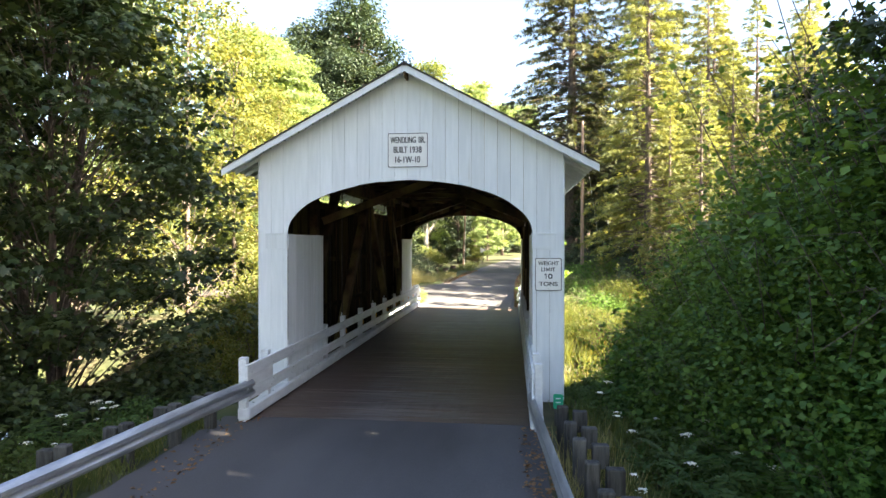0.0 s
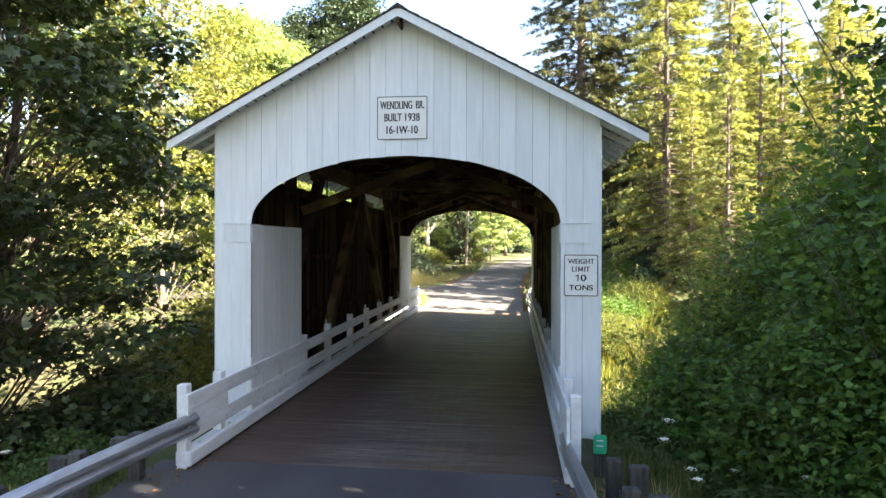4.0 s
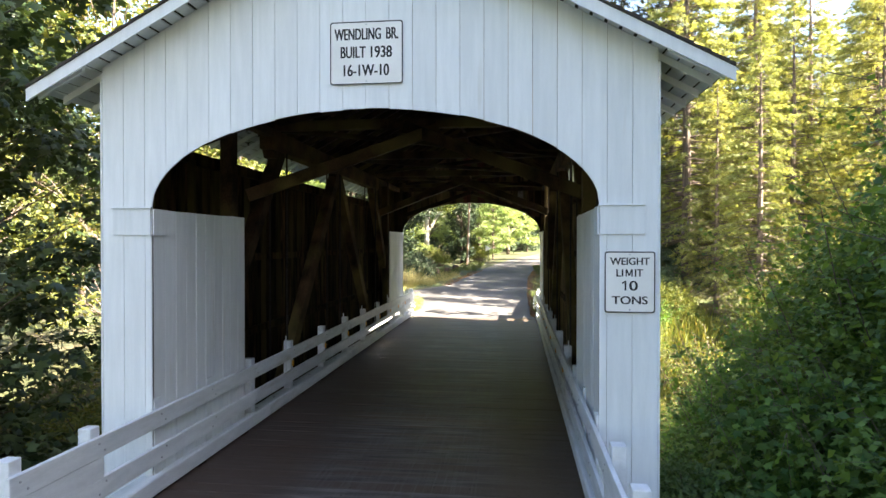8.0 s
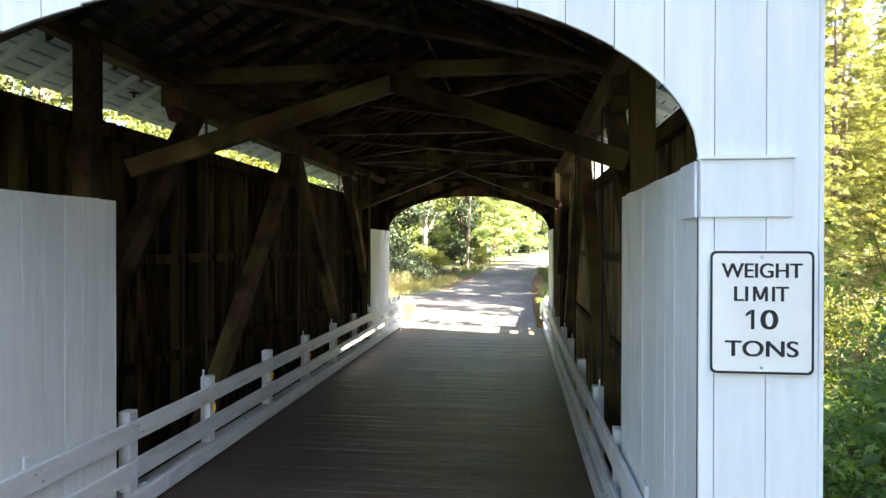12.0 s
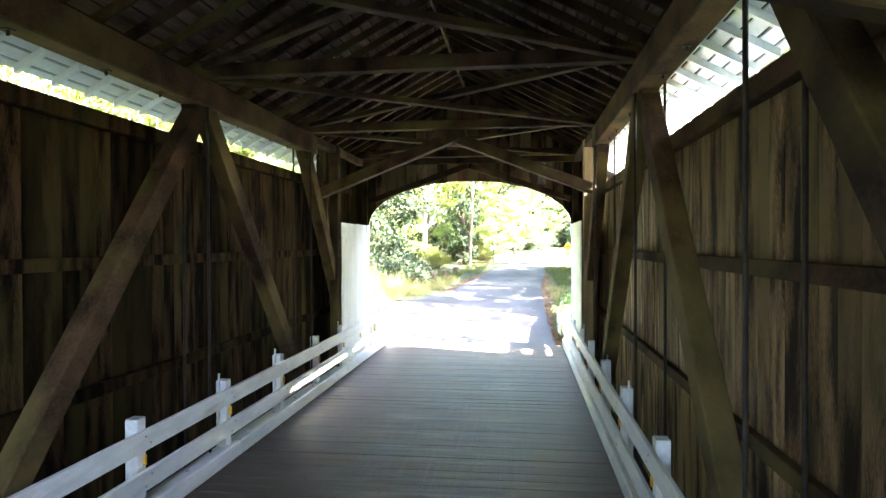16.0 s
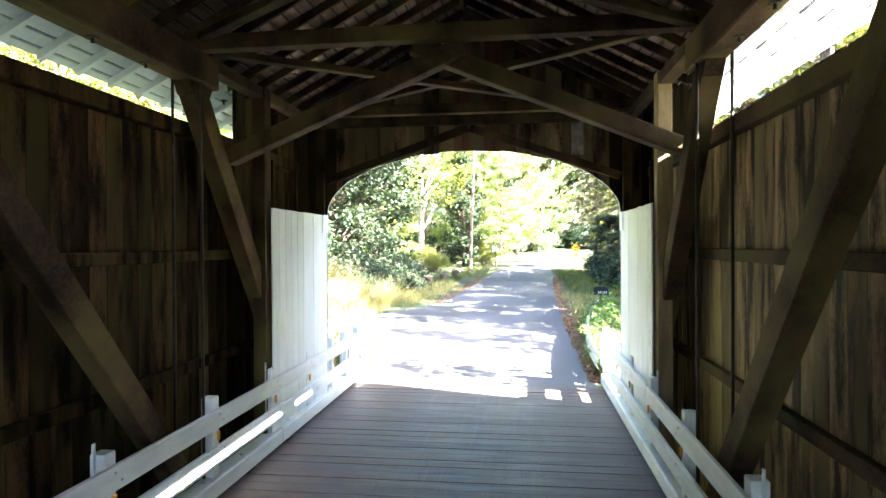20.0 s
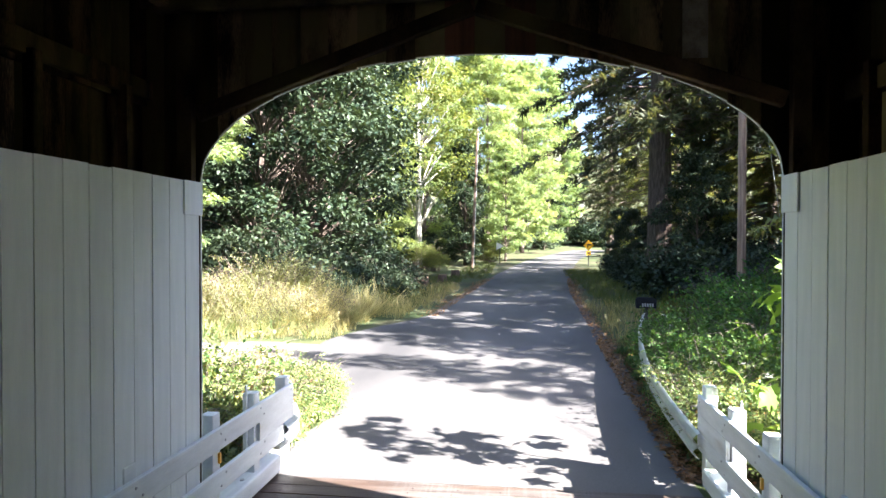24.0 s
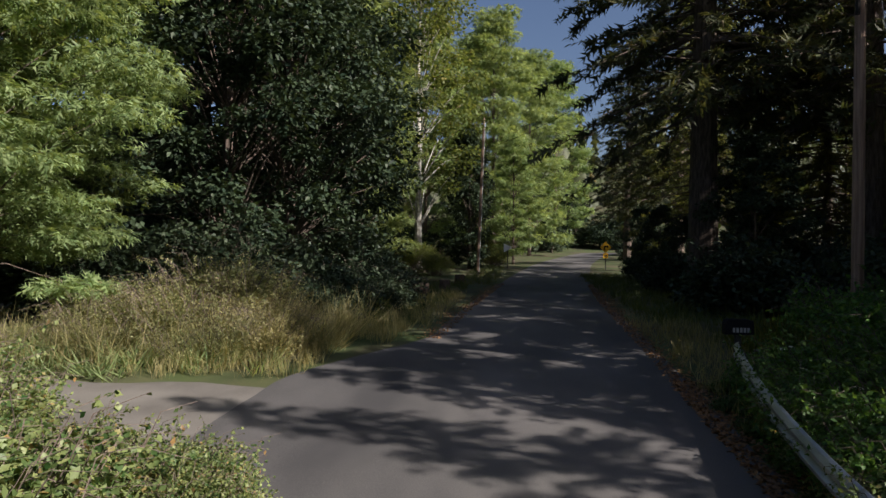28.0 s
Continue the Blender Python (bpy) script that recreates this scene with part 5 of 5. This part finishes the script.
put(near_weeds, [(5.2, -4.0, 0.9, 0), (5.8, -1.6, 1.1, 60), (6.6, -3.6, 1.2, 120), (7.4, -6.4, 1.0, 180), (5.4, -6.6, 0.8, 240), (4.9, 0.6, 1.0, 300), (5.6, 2.6, 1.2, 20), (-5.6, -2.6, 0.8, 80), (-6.6, -4.2, 0.9, 140), (-6.2, -0.8, 1.0, 200), (-7.6, -5.8, 0.9, 260), (-8.8, -3.4, 1.1, 320), (4.1, 0.3, 0.5, 20), (4.4, 1.5, 0.65, 90), (4.2, -1.0, 0.5, 200), (3.25, 24.2, 0.30, 20), (3.3, 25.4, 0.34, 90), (3.2, 26.4, 0.28, 160), (3.4, 27.6, 0.36, 230), (3.5, 29.0, 0.40, 300), (3.4, 30.2, 0.36, 10), (3.7, 31.4, 0.42, 80), (3.2, 22.9, 0.26, 150)])
young = broadleaf("maple_sapling", "young maple with large bright leaves beside the bridge end", 36, 5.2, 1.0, 0.6, 190, 0.34, SAPLING, BARK, 0.05, True, 22, lean=0.3)
put(young, [(4.55, 21.2, 1.0, 0)])
tan_weeds = bush("dry_weeds", "tall tangled dry tan weeds beside the track", 37, 1.7, 2.3, 15000, 0.10, DRY_GRASS, False, 90, slim=0.30, upright=0.15, ragged=150)
put(tan_weeds, [(-6.7, 33.6, 0.72, 0), (-8.4, 34.2, 1.05, 70), (-10.2, 34.6, 1.12, 140), (-7.9, 35.6, 1.05, 210), (-5.6, 36.6, 0.5, 30), (-6.9, 35.0, 0.8, 99)])
scrub = bush("scrub", "pale olive sunlit scrub among dry weeds", 39, 1.7, 2.0, 20000, 0.085, SCRUB, False, 110, slim=0.34, upright=0.2, ragged=140)
put(scrub, [(-9.4, 33.9, 1.08, 120), (-11.4, 33.8, 0.85, 220), (-9.0, 35.8, 1.25, 20), (-6.2, 34.4, 0.5, 300), (-7.5, 33.3, 0.66, 60), (-10.7, 32.7, 0.62, 150), (-8.6, 32.6, 0.5, 250), (-12.6, 32.2, 0.55, 10), (-13.9, 31.4, 0.6, 200), (-15.2, 30.6, 0.7, 80)])
green_weeds = bush("shrub", "green roadside scrub at the clearing", 38, 1.8, 2.2, 5000, 0.18, ALDER, False, 30)
put(green_weeds, [(-6.2, 40.6, 0.6, 0), (-9.0, 38.4, 1.45, 100), (-12.5, 36.0, 1.2, 200), (-9.8, 39.6, 1.2, 290)])


def blades(name, label, mat, seed, spots, tall, wide, per, lean=0.3):
    """Grass as one sheet of many separate blades in tufts; spots: rows of x0, x1, y0, y1 and the tufts in them."""
    g = np.random.default_rng(seed)
    P = []
    for x0, x1, y0, y1, n in spots:
        xy = np.stack([g.uniform(x0, x1, n), g.uniform(y0, y1, n)], 1)
        for x, y in xy:
            c = np.array([[x, y, ground_z(x, y) - 0.03]]) + np.concatenate([g.normal(scale=0.09, size=(per, 2)), np.zeros((per, 1))], 1)
            P.append(c)
    P = np.concatenate(P)
    n = len(P)
    a = np.stack([g.normal(scale=lean, size=n), g.normal(scale=lean, size=n), np.ones(n)], 1)
    u = np.stack([g.normal(size=n), g.normal(size=n), np.full(n, 0.1)], 1)
    h = tall * g.uniform(0.4, 1.2, n)
    v, f = leaf_cards(P, a, u, h, wide * g.uniform(0.7, 1.4, n), fold=0.4)
    return tagged(new(name, array_mesh(name, v, f, mat)), label, "grass", kind="stuff")


blades("grass", "green roadside grass", GRASS, 41, [(-9.5, -4.2, -12, -1.5, 1700), (-4.6, -3.7, -12, -2.4, 260), (3.6, 9.0, -10, -0.5, 1300), (-9.0, -3.7, 37, 60, 700), (4.0, 7.5, 36, 70, 700), (-4.8, -2.2, 58, 80, 260)], 0.42, 0.018, 9)
blades("tall_weeds", "tall yellow-green sunlit weeds beside the bridge", WILLOW, 44, [(4.0, 13.0, 5.0, 21.0, 2200), (-12.0, -4.2, 13.0, 21.0, 700), (5.0, 11.0, 21.0, 36.0, 900)], 1.1, 0.05, 8)
blades("dry_stems", "tall feathery dry weed stems beside the track", DRY_GRASS, 45, [(-11.5, -6.2, 32.4, 36.6, 260), (-6.8, -5.0, 33.6, 38.0, 110), (-16.0, -9.0, 31.2, 33.0, 90)], 1.5, 0.014, 8, 0.7)
blades("green_stems", "pale green weed stems among dry grass", LOCUST, 46, [(-12.0, -6.0, 31.8, 36.0, 160), (-16.0, -9.0, 30.8, 32.4, 120)], 0.8, 0.032, 8, 0.8)
blades("dry_grass", "tall pale dry grass", DRY_GRASS, 42, [(-9.0, -5.0, 31.6, 38, 300), (-16.0, -5.2, 31.2, 32.4, 90), (-5.0, -3.9, 35, 38, 60), (-5.4, -3.6, 21.4, 24.4, 60), (-5.0, -4.2, -11, -2.5, 90), (3.3, 4.4, -9, -2.6, 140), (-5.0, -3.2, 38, 50, 160), (3.2, 5.0, 22, 40, 260), (-4.4, -3.2, 21.2, 25.2, 120), (5.0, 12.0, 14, 22, 160)], 0.55, 0.012, 9)


# far woods on the hills, and flowers
def far_woods():
    g = np.random.default_rng(51)
    P, A, U, S, W = [], [], [], [], []
    while len(P) < 2600:
        a, d = g.uniform(-0.9, 0.9), g.uniform(120, 420)
        x, y = 5 + math.sin(a) * d, 20 + math.cos(a) * d
        if abs(x - road_x(min(y, 170))) < 7 and y < 180:
            continue
        z, h = ground_z(x, y), g.uniform(14, 30)
        for k in range(7):
            t = k / 7
            P.append((x, y, z + h * (1 - t) * 0.98))
            b = g.uniform(0, 6.28)
            A.append((math.cos(b), math.sin(b), -2.2))
            U.append((math.cos(b), math.sin(b), 0.4))
            S.append(h * (0.20 + 0.16 * t))
            W.append(h * (0.16 + 0.22 * t))
    v, f = leaf_cards(np.array(P), np.array(A), np.array(U), np.array(S), np.array(W), fold=-0.3)
    tagged(new("far_woods", array_mesh("far_woods", v, f, FIR)), "hazy conifer woods on the far hills", "woods", kind="stuff")


far_woods()


def lace_flowers(spots, seed):
    """White umbels on thin stems: each head a low dome of many florets."""
    g = np.random.default_rng(seed)
    r = random.Random(seed)
    bm = bm_new()
    tube(bm, [(0, 0, -0.1), (0.02, 0.01, 0.4), (0.0, 0.03, 0.78)], [0.005, 0.004, 0.003], 4)
    for k in range(7):
        a = k * 0.9
        tube(bm, [(0, 0.03, 0.77), (math.cos(a) * 0.045, 0.03 + math.sin(a) * 0.045, 0.825)], [0.002, 0.0015], 3)
    stem = mesh_of("stem", bm, GRASS)
    # a head of florets that touch
    at = np.stack([g.normal(scale=0.024, size=60), 0.03 + g.normal(scale=0.024, size=60), np.zeros(60)], 1)
    at[:, 2] = 0.84 - 4 * (at[:, 0] ** 2 + (at[:, 1] - 0.03) ** 2)
    v, f = leaf_cards(at, g.normal(size=(60, 3)) * np.array([1, 1, 0.2]), np.tile([0, 0, 1.0], (60, 1)) + g.normal(scale=0.2, size=(60, 3)), 0.022, 0.02)
    head = array_mesh("flower_head", v, f, FLOWER)
    for x0, x1, y0, y1, n in spots:
        for i in range(n):
            x, y = r.uniform(x0, x1), r.uniform(y0, y1)
            t = thing("wild_carrot", "white wild carrot flower on a thin stem", "flower", "white flowers by the road", where=(x, y, ground_z(x, y)), turn=r.uniform(0, 6))
            k = r.uniform(0.8, 1.5)
            t.scale = (k, k, k)
            piece("stem", stem, t)
            tagged(piece("flower_head", head, t), kind="stuff")


lace_flowers([(3.9, 7.0, -7.5, -2.0, 26), (-7.5, -4.5, -7.0, -2.5, 22), (3.9, 5.2, 23.5, 29, 18), (4.2, 6.5, 27, 33, 8), (-4.6, -3.8, 37, 42, 5)], 52)


def fern(seed):
    """A fern: arching fronds from one crown, each with two rows of narrow leaflets."""
    g, r = np.random.default_rng(seed), random.Random(seed)
    s = thing("fern", "green arching fern among shaded weeds", "fern", "ferns by the guardrail")
    allv, allf = [], []
    for k in range(9):
        a, L, h = k * 0.7 + r.uniform(-0.2, 0.2), r.uniform(0.7, 1.1), r.uniform(0.45, 0.75)
        out = np.array([math.cos(a), math.sin(a), 0.0])
        side = np.array([-math.sin(a), math.cos(a), 0.0])
        t = np.linspace(0.12, 1.0, 22)
        spine = out * (L * t)[:, None] + np.array([0, 0, 1.0]) * (h * np.sin(t * 2.2))[:, None]
        w = 0.24 * np.sin(np.clip(t * 1.05, 0, 1) * 3.0 + 0.12) + 0.03
        at = np.concatenate([spine, spine])
        ah = np.concatenate([np.tile(side + out * 0.45, (22, 1)), np.tile(out * 0.45 - side, (22, 1))]) + g.normal(scale=0.08, size=(44, 3))
        v, f = leaf_cards(at, ah, np.tile([0, 0, 1.0], (44, 1)) + g.normal(scale=0.2, size=(44, 3)), np.concatenate([w, w]), 0.045)
        allv.append(v)
        allf.append(f + 176 * k)
    new("foliage", array_mesh("foliage", np.concatenate(allv), np.concatenate(allf), FERN)).parent = s
    return s


put(fern(61), [(5.6, -4.9, 1.0, 0), (6.5, -4.4, 1.2, 70), (6.1, -6.0, 1.1, 140), (7.3, -5.2, 1.2, 210), (6.9, -6.8, 1.0, 280), (5.4, -3.4, 0.9, 30), (7.9, -4.4, 1.1, 100), (-6.4, -3.4, 0.9, 160), (-7.3, -4.6, 1.0, 240), (6.4, -3.0, 1.0, 320)], 0.3)


def stones(spots, seed):
    r = random.Random(seed)
    shapes = []
    for k in range(5):
        bm = bm_new()
        bmesh.ops.create_icosphere(bm, subdivisions=2, radius=1.0)
        for q in bm.verts:
            q.co *= 1 + 0.28 * noise.noise(q.co * 1.3 + Vector((k * 7.0, 0, 0)))
            q.co.z *= 0.55
        shapes.append(mesh_of("stone", bm, STONE))
    for x0, x1, y0, y1, n in spots:
        for i in range(n):
            x, y, k = r.uniform(x0, x1), r.uniform(y0, y1), r.uniform(0.10, 0.42)
            ob = new("stone", shapes[r.randrange(5)])
            ob.matrix_basis = pose(x, y, ground_z(x, y) + 0.1 * k, 0, 0, r.uniform(0, 360)) @ Matrix.Diagonal((k, k * r.uniform(0.7, 1.2), k, 1))
            tagged(ob, "rounded grey creek stone", "stone", "stones in the creek")


stones([(3.9, 8.5, 3.5, 12.0, 90), (-8.0, -4.0, 5.0, 12.0, 30)], 53)


def fallen_leaves(spots, seed):
    g = np.random.default_rng(seed)
    P = []
    for y0, y1, side, n in spots:
        for y in g.uniform(y0, y1, n):
            x = road_x(y) + side * (3.05 + abs(g.normal(scale=0.35)) - 0.35)
            P.append((x, y, max(ground_z(x, y), road_z(y) - 0.02) + 0.012))
    P = np.array(P)
    n = len(P)
    v, f = leaf_cards(P, g.normal(size=(n, 3)) * np.array([1, 1, 0.15]), np.tile([0, 0, 1.0], (n, 1)) + g.normal(scale=0.3, size=(n, 3)), 0.09 * g.uniform(0.5, 1.4, n), 0.07)
    tagged(new("fallen_leaves", array_mesh("fallen_leaves", v, f, DRY_LEAF)), "dry brown fallen leaves along the road edge", "leaves", kind="stuff")


fallen_leaves([(21.6, 32, 1, 2200), (21.6, 60, 1, 3500), (36, 60, -1, 1500), (-12, -2, 1, 500), (-12, -2, -1, 300)], 54)

# ---- guardrails, poles, signs by the road ----
def w_beam(bm, path, top, deep=0.31):
    """A corrugated steel beam along a path of (x, y), its front towards the road given by side."""
    prof = [(0.0, 0.0), (0.035, -0.02), (0.09, -0.075), (0.09, -0.12), (0.02, -0.17), (0.02, -0.195), (0.09, -0.245), (0.09, -0.29), (0.035, -0.345), (0.0, -0.365)]
    rows = []
    for i, (x, y, z, s) in enumerate(path):
        d = Vector(path[min(i + 1, len(path) - 1)][:2]) - Vector(path[max(i - 1, 0)][:2])
        nrm = Vector((d.y, -d.x)).normalized() * s
        rows.append([bm.verts.new((x + nrm.x * (o + t), y + nrm.y * (o + t), z + h)) for t in (0.0, -0.006) for o, h in prof])
    m = len(prof)
    for r, q in zip(rows, rows[1:]):
        for k in range(m - 1):
            bm.faces.new((r[k], r[k + 1], q[k + 1], q[k]))
            bm.faces.new((r[m + k + 1], r[m + k], q[m + k], q[m + k + 1]))
        bm.faces.new((r[0], q[0], q[m], r[m]))
        bm.faces.new((r[m - 1], r[2 * m - 1], q[2 * m - 1], q[m - 1]))


def guardrail(label, path, posts, s, mat=None):
    g = thing("guardrail", label, "guardrail")
    bm = bm_new()
    w_beam(bm, [(x, y, z, s) for x, y, z in path], 0)
    part("steel_beam", bm, mat or GALV, g, "corrugated steel beam")
    for x, y, h in posts:
        gz = ground_z(x, y)
        bm = bm_new()
        k = rng.uniform(-0.03, 0.05)
        box(bm, x - 0.10, x + 0.10, y - 0.09, y + 0.09, gz - 0.3, h + k, 0.02)
        p = part("post", bm, OLD_POST, g, "grey weathered wooden post")
        bm = bm_new()
        x2 = x + s * 0.28
        box(bm, min(x2 - 0.10, x2 + 0.15), max(x2 - 0.10, x2 + 0.15), y - 0.08, y + 0.08, h - 0.42, h - 0.08 + k, 0.012)
        part("spacer_block", bm, OLD_POST, p)
    return g


lx = lambda y: -2.86 - 0.149 * (-1.7 - y) - 0.0034 * (-1.7 - y) ** 2  # noqa: E731
guardrail("galvanised guardrail on grey wooden posts leading to the bridge", [(lx(y) + 0.02, y, 0.98 - 0.20 * smooth(-2.6, -9, y)) for y in np.linspace(-2.28, -18, 24)], [(lx(y) - 0.48, y, 0.84) for y in (-2.9, -3.95, -5.1, -6.3, -7.7, -9.6, -11.5, -13.4, -15.3, -17.2)], -1)
rx = lambda y: 2.93 + 0.060 * (-1.9 - y)  # noqa: E731
guardrail("galvanised guardrail on grey wooden posts beside the ditch", [(rx(y), y, 0.78) for y in np.linspace(-1.9, -18, 20)], [(rx(y) + 0.40, y, 0.88) for y in (-3.5, -4.4, -5.3, -6.3, -7.2, -9.1, -11.0, -12.9, -14.8, -16.7)], 1)
fx = lambda y: 2.86 + 0.02 * (y - 21.3) + 0.0115 * max(0, y - 22.5) ** 2  # noqa: E731
guardrail("old pale guardrail half hidden in brambles", [(fx(y), y, 0.72 + road_z(y)) for y in np.linspace(21.45, 32.6, 18)], [(fx(y) + 0.40, y, 0.60 + road_z(y)) for y in (23.2, 25.1, 27.0, 28.9, 30.8, 32.4)], -1)
lfx = lambda y: -2.93 - 0.02 * (y - 21.3) - 0.35 * max(0, y - 21.6) ** 1.5  # noqa: E731
guardrail("short curved end of a pale guardrail in brambles", [(lfx(y), y, 0.80) for y in np.linspace(21.3, 23.3, 9)], [(-3.9, 22.9, 0.72)], 1)

# green marker on the end post
mk = thing("marker_sign", "small green plate marker on a wooden post", "sign", where=(3.46, -1.95, 0.0))
bm = bm_new()
box(bm, -0.07, 0.07, 0.02, 0.16, -0.8, 0.70, 0.01)
part("post", bm, OLD_POST, mk)
bm = bm_new()
prism_xz(bm, [(x, z + 0.60) for x, z in rounded(0.20, 0.30, 0.04)], -0.004, 0.0)
part("plate", bm, SIGN_GREEN, mk, "green metal plate")
for z in (0.66, 0.58):
    bm = bm_new()
    box(bm, -0.05, 0.05, -0.0065, -0.0045, z - 0.012, z + 0.012)
    part("bar", bm, SIGN_WHITE, mk, "unreadable white writing")


def pole(name, label, x, y, tall, r, lean=0.0):
    p = thing(name, label, "pole", where=(x, y, ground_z(x, y)))
    bm = bm_new()
    tube(bm, [(0, 0, -0.5), (lean * 0.5, 0, tall * 0.5), (lean, 0, tall)], [r, r * 0.85, r * 0.66], 12)
    part("shaft", bm, POLE, p)
    return p


pr = pole("utility_pole", "reddish weathered wooden utility pole among shrubs", 8.06, 35.5, 13.0, 0.155)
bm = bm_new()
tube(bm, [(-0.15, -0.18, 8.5), (-0.15, -0.18, 9.1)], [0.06, 0.06], 8)
part("insulator", bm, IRON, pr)
guy = thing("guy_wire", "thin steel guy wire with a yellow-green plastic marker", "wire")
ga, gb = Vector((8.06, 35.5, 12.9)), Vector((9.90, 35.56, 0.3))
bm = bm_new()
tube(bm, [tuple(ga), tuple(gb)], [0.008, 0.008], 5)
part("strand", bm, GALV, guy)
bm = bm_new()
tube(bm, [tuple(gb.lerp(ga, 0.04)), tuple(gb.lerp(ga, 0.225))], [0.026, 0.024], 8)
part("marker", bm, MARKER, guy, "yellow-green plastic marker sleeve")
bm = bm_new()
tube(bm, [tuple(gb.lerp(ga, 0.60)), tuple(gb.lerp(ga, 0.62))], [0.05, 0.05], 8)
part("insulator", bm, GALV, guy, "grey strain insulator")
pl = pole("utility_pole", "thin grey utility pole beside the road clearing", -4.35, 73.0, 13.5, 0.14, 0.5)
bm = bm_new()
tube(bm, [(0.16, -0.10, 0.0), (0.62, -0.1, 13.0)], [0.03, 0.03], 6)
part("conduit", bm, GALV, pl)


def wire(a, b, sag, r=0.012):
    a, b = Vector(a), Vector(b)
    bm = bm_new()
    tube(bm, [a.lerp(b, k / 14) - Vector((0, 0, sag * 4 * (k / 14) * (1 - k / 14))) for k in range(15)], [r] * 15, 5)
    ob = new("utility_wire", mesh_of("utility_wire", bm, IRON))
    return tagged(ob, "thin dark utility wire hanging between poles", "wire")


wire((8.0, 35.4, 10.6), (24.0, 4.0, 10.6), 0.6)
wire((8.0, 35.6, 11.4), (-4.0, 73.0, 11.5), 0.8)


def road_sign_post(name, label, x, y, z_mid, outline, mat, size, plates):
    s = thing(name, label, "sign", where=(x, y, ground_z(x, y)))
    z = z_mid - ground_z(x, y)
    bm = bm_new()
    box(bm, -0.05, 0.05, 0.01, 0.10, -0.4, z + size * 0.6, 0.006)
    part("post", bm, OLD_POST, s)
    bm = bm_new()
    prism_xz(bm, [(a * size, z + b * size) for a, b in outline], -0.004, 0.0)
    part("plate", bm, mat, s)
    return s, z


DIAMOND = [(0, -0.7), (0.7, 0), (0, 0.7), (-0.7, 0)]
ys_, z = road_sign_post("curve_sign", "yellow diamond right-curve warning sign with speed plate", 7.25, 78.0, 2.95, DIAMOND, SIGN_YELLOW, 0.76, 0)
bm = bm_new()
for a, b, c, d in ((-0.16, -0.04, -0.26, 0.12), (-0.16, 0.14, 0.02, 0.14)):
    box(bm, a, b, -0.008, -0.005, z + c, z + d)
prism_xz(bm, [(0.12, z + 0.22), (0.12, z - 0.06), (0.32, z + 0.08)], -0.008, -0.005)
part("arrow", bm, SIGN_BLACK, ys_, "black curve arrow")
bm = bm_new()
box(bm, -0.23, 0.23, -0.004, 0.0, z - 1.02, z - 0.56, 0.0)
part("speed_plate", bm, SIGN_YELLOW, ys_, "small yellow advisory plate")
bm = bm_new()
box(bm, -0.13, 0.13, -0.007, -0.005, z - 0.88, z - 0.70, 0.0)
part("bar", bm, SIGN_BLACK, ys_, "unreadable black writing")
road_sign_post("pennant_sign", "pale triangular pennant sign on a post", -1.9, 80.0, 2.85, [(-0.6, -0.7), (0.75, 0), (-0.6, 0.7)], SIGN_WHITE, 0.62, 0)

# mailbox
mb = thing("mailbox", "black rural mailbox on a post with pale number bars", "mailbox", where=(4.35, 32.9, ground_z(4.35, 32.9)))
mz = 1.50 - ground_z(4.35, 32.9)
bm = bm_new()
box(bm, -0.06, 0.06, -0.05, 0.05, -0.4, mz - 0.18, 0.006)
part("post", bm, OLD_POST, mb)
bm = bm_new()
prism_xz(bm, [(-0.30, mz - 0.18), (0.30, mz - 0.18), (0.30, mz + 0.06), (0.27, mz + 0.12), (0.20, mz + 0.15), (-0.20, mz + 0.15), (-0.27, mz + 0.12), (-0.30, mz + 0.06)], -0.11, 0.11)
part("box", bm, BOX_BLACK, mb, "black metal box")
for k in range(5):
    bm = bm_new()
    box(bm, -0.14 + 0.075 * k, -0.09 + 0.075 * k, -0.114, -0.111, mz - 0.13, mz - 0.03)
    part("bar", bm, BAR_GREY, mb, "pale number bar")
bm = bm_new()
box(bm, 0.31, 0.32, -0.02, 0.02, mz - 0.05, mz + 0.13, 0.002)
part("flag", bm, SIGN_BLACK, mb)


def stump(x, y, r, h):
    bm = bm_new()
    n = 14
    rings = []
    for z, k in ((-0.3, 1.35), (0.08, 1.12), (h * 0.5, 1.0), (h, 0.95)):
        rings.append([bm.verts.new((math.cos(a) * r * k * (1 + 0.09 * math.sin(5 * a + x)), math.sin(a) * r * k * (1 + 0.09 * math.sin(5 * a + x)), z)) for a in [2 * math.pi * i / n for i in range(n)]])
    for p, q in zip(rings, rings[1:]):
        for i in range(n):
            bm.faces.new((p[i], p[(i + 1) % n], q[(i + 1) % n], q[i]))
    bm.faces.new(rings[-1])
    ob = new("tree_stump", mesh_of("tree_stump", bm, STUMP))
    ob.location = (x, y, ground_z(x, y))
    tagged(ob, "cut tree stump in the roadside grass", "stump", "stumps in the clearing")


for x, y, r, h in ((-5.7, 51.0, 0.42, 0.55), (-4.9, 54.5, 0.30, 0.55), (-4.6, 60.0, 0.32, 0.6), (-6.6, 52.4, 0.3, 0.5)):
    stump(x, y, r, h)
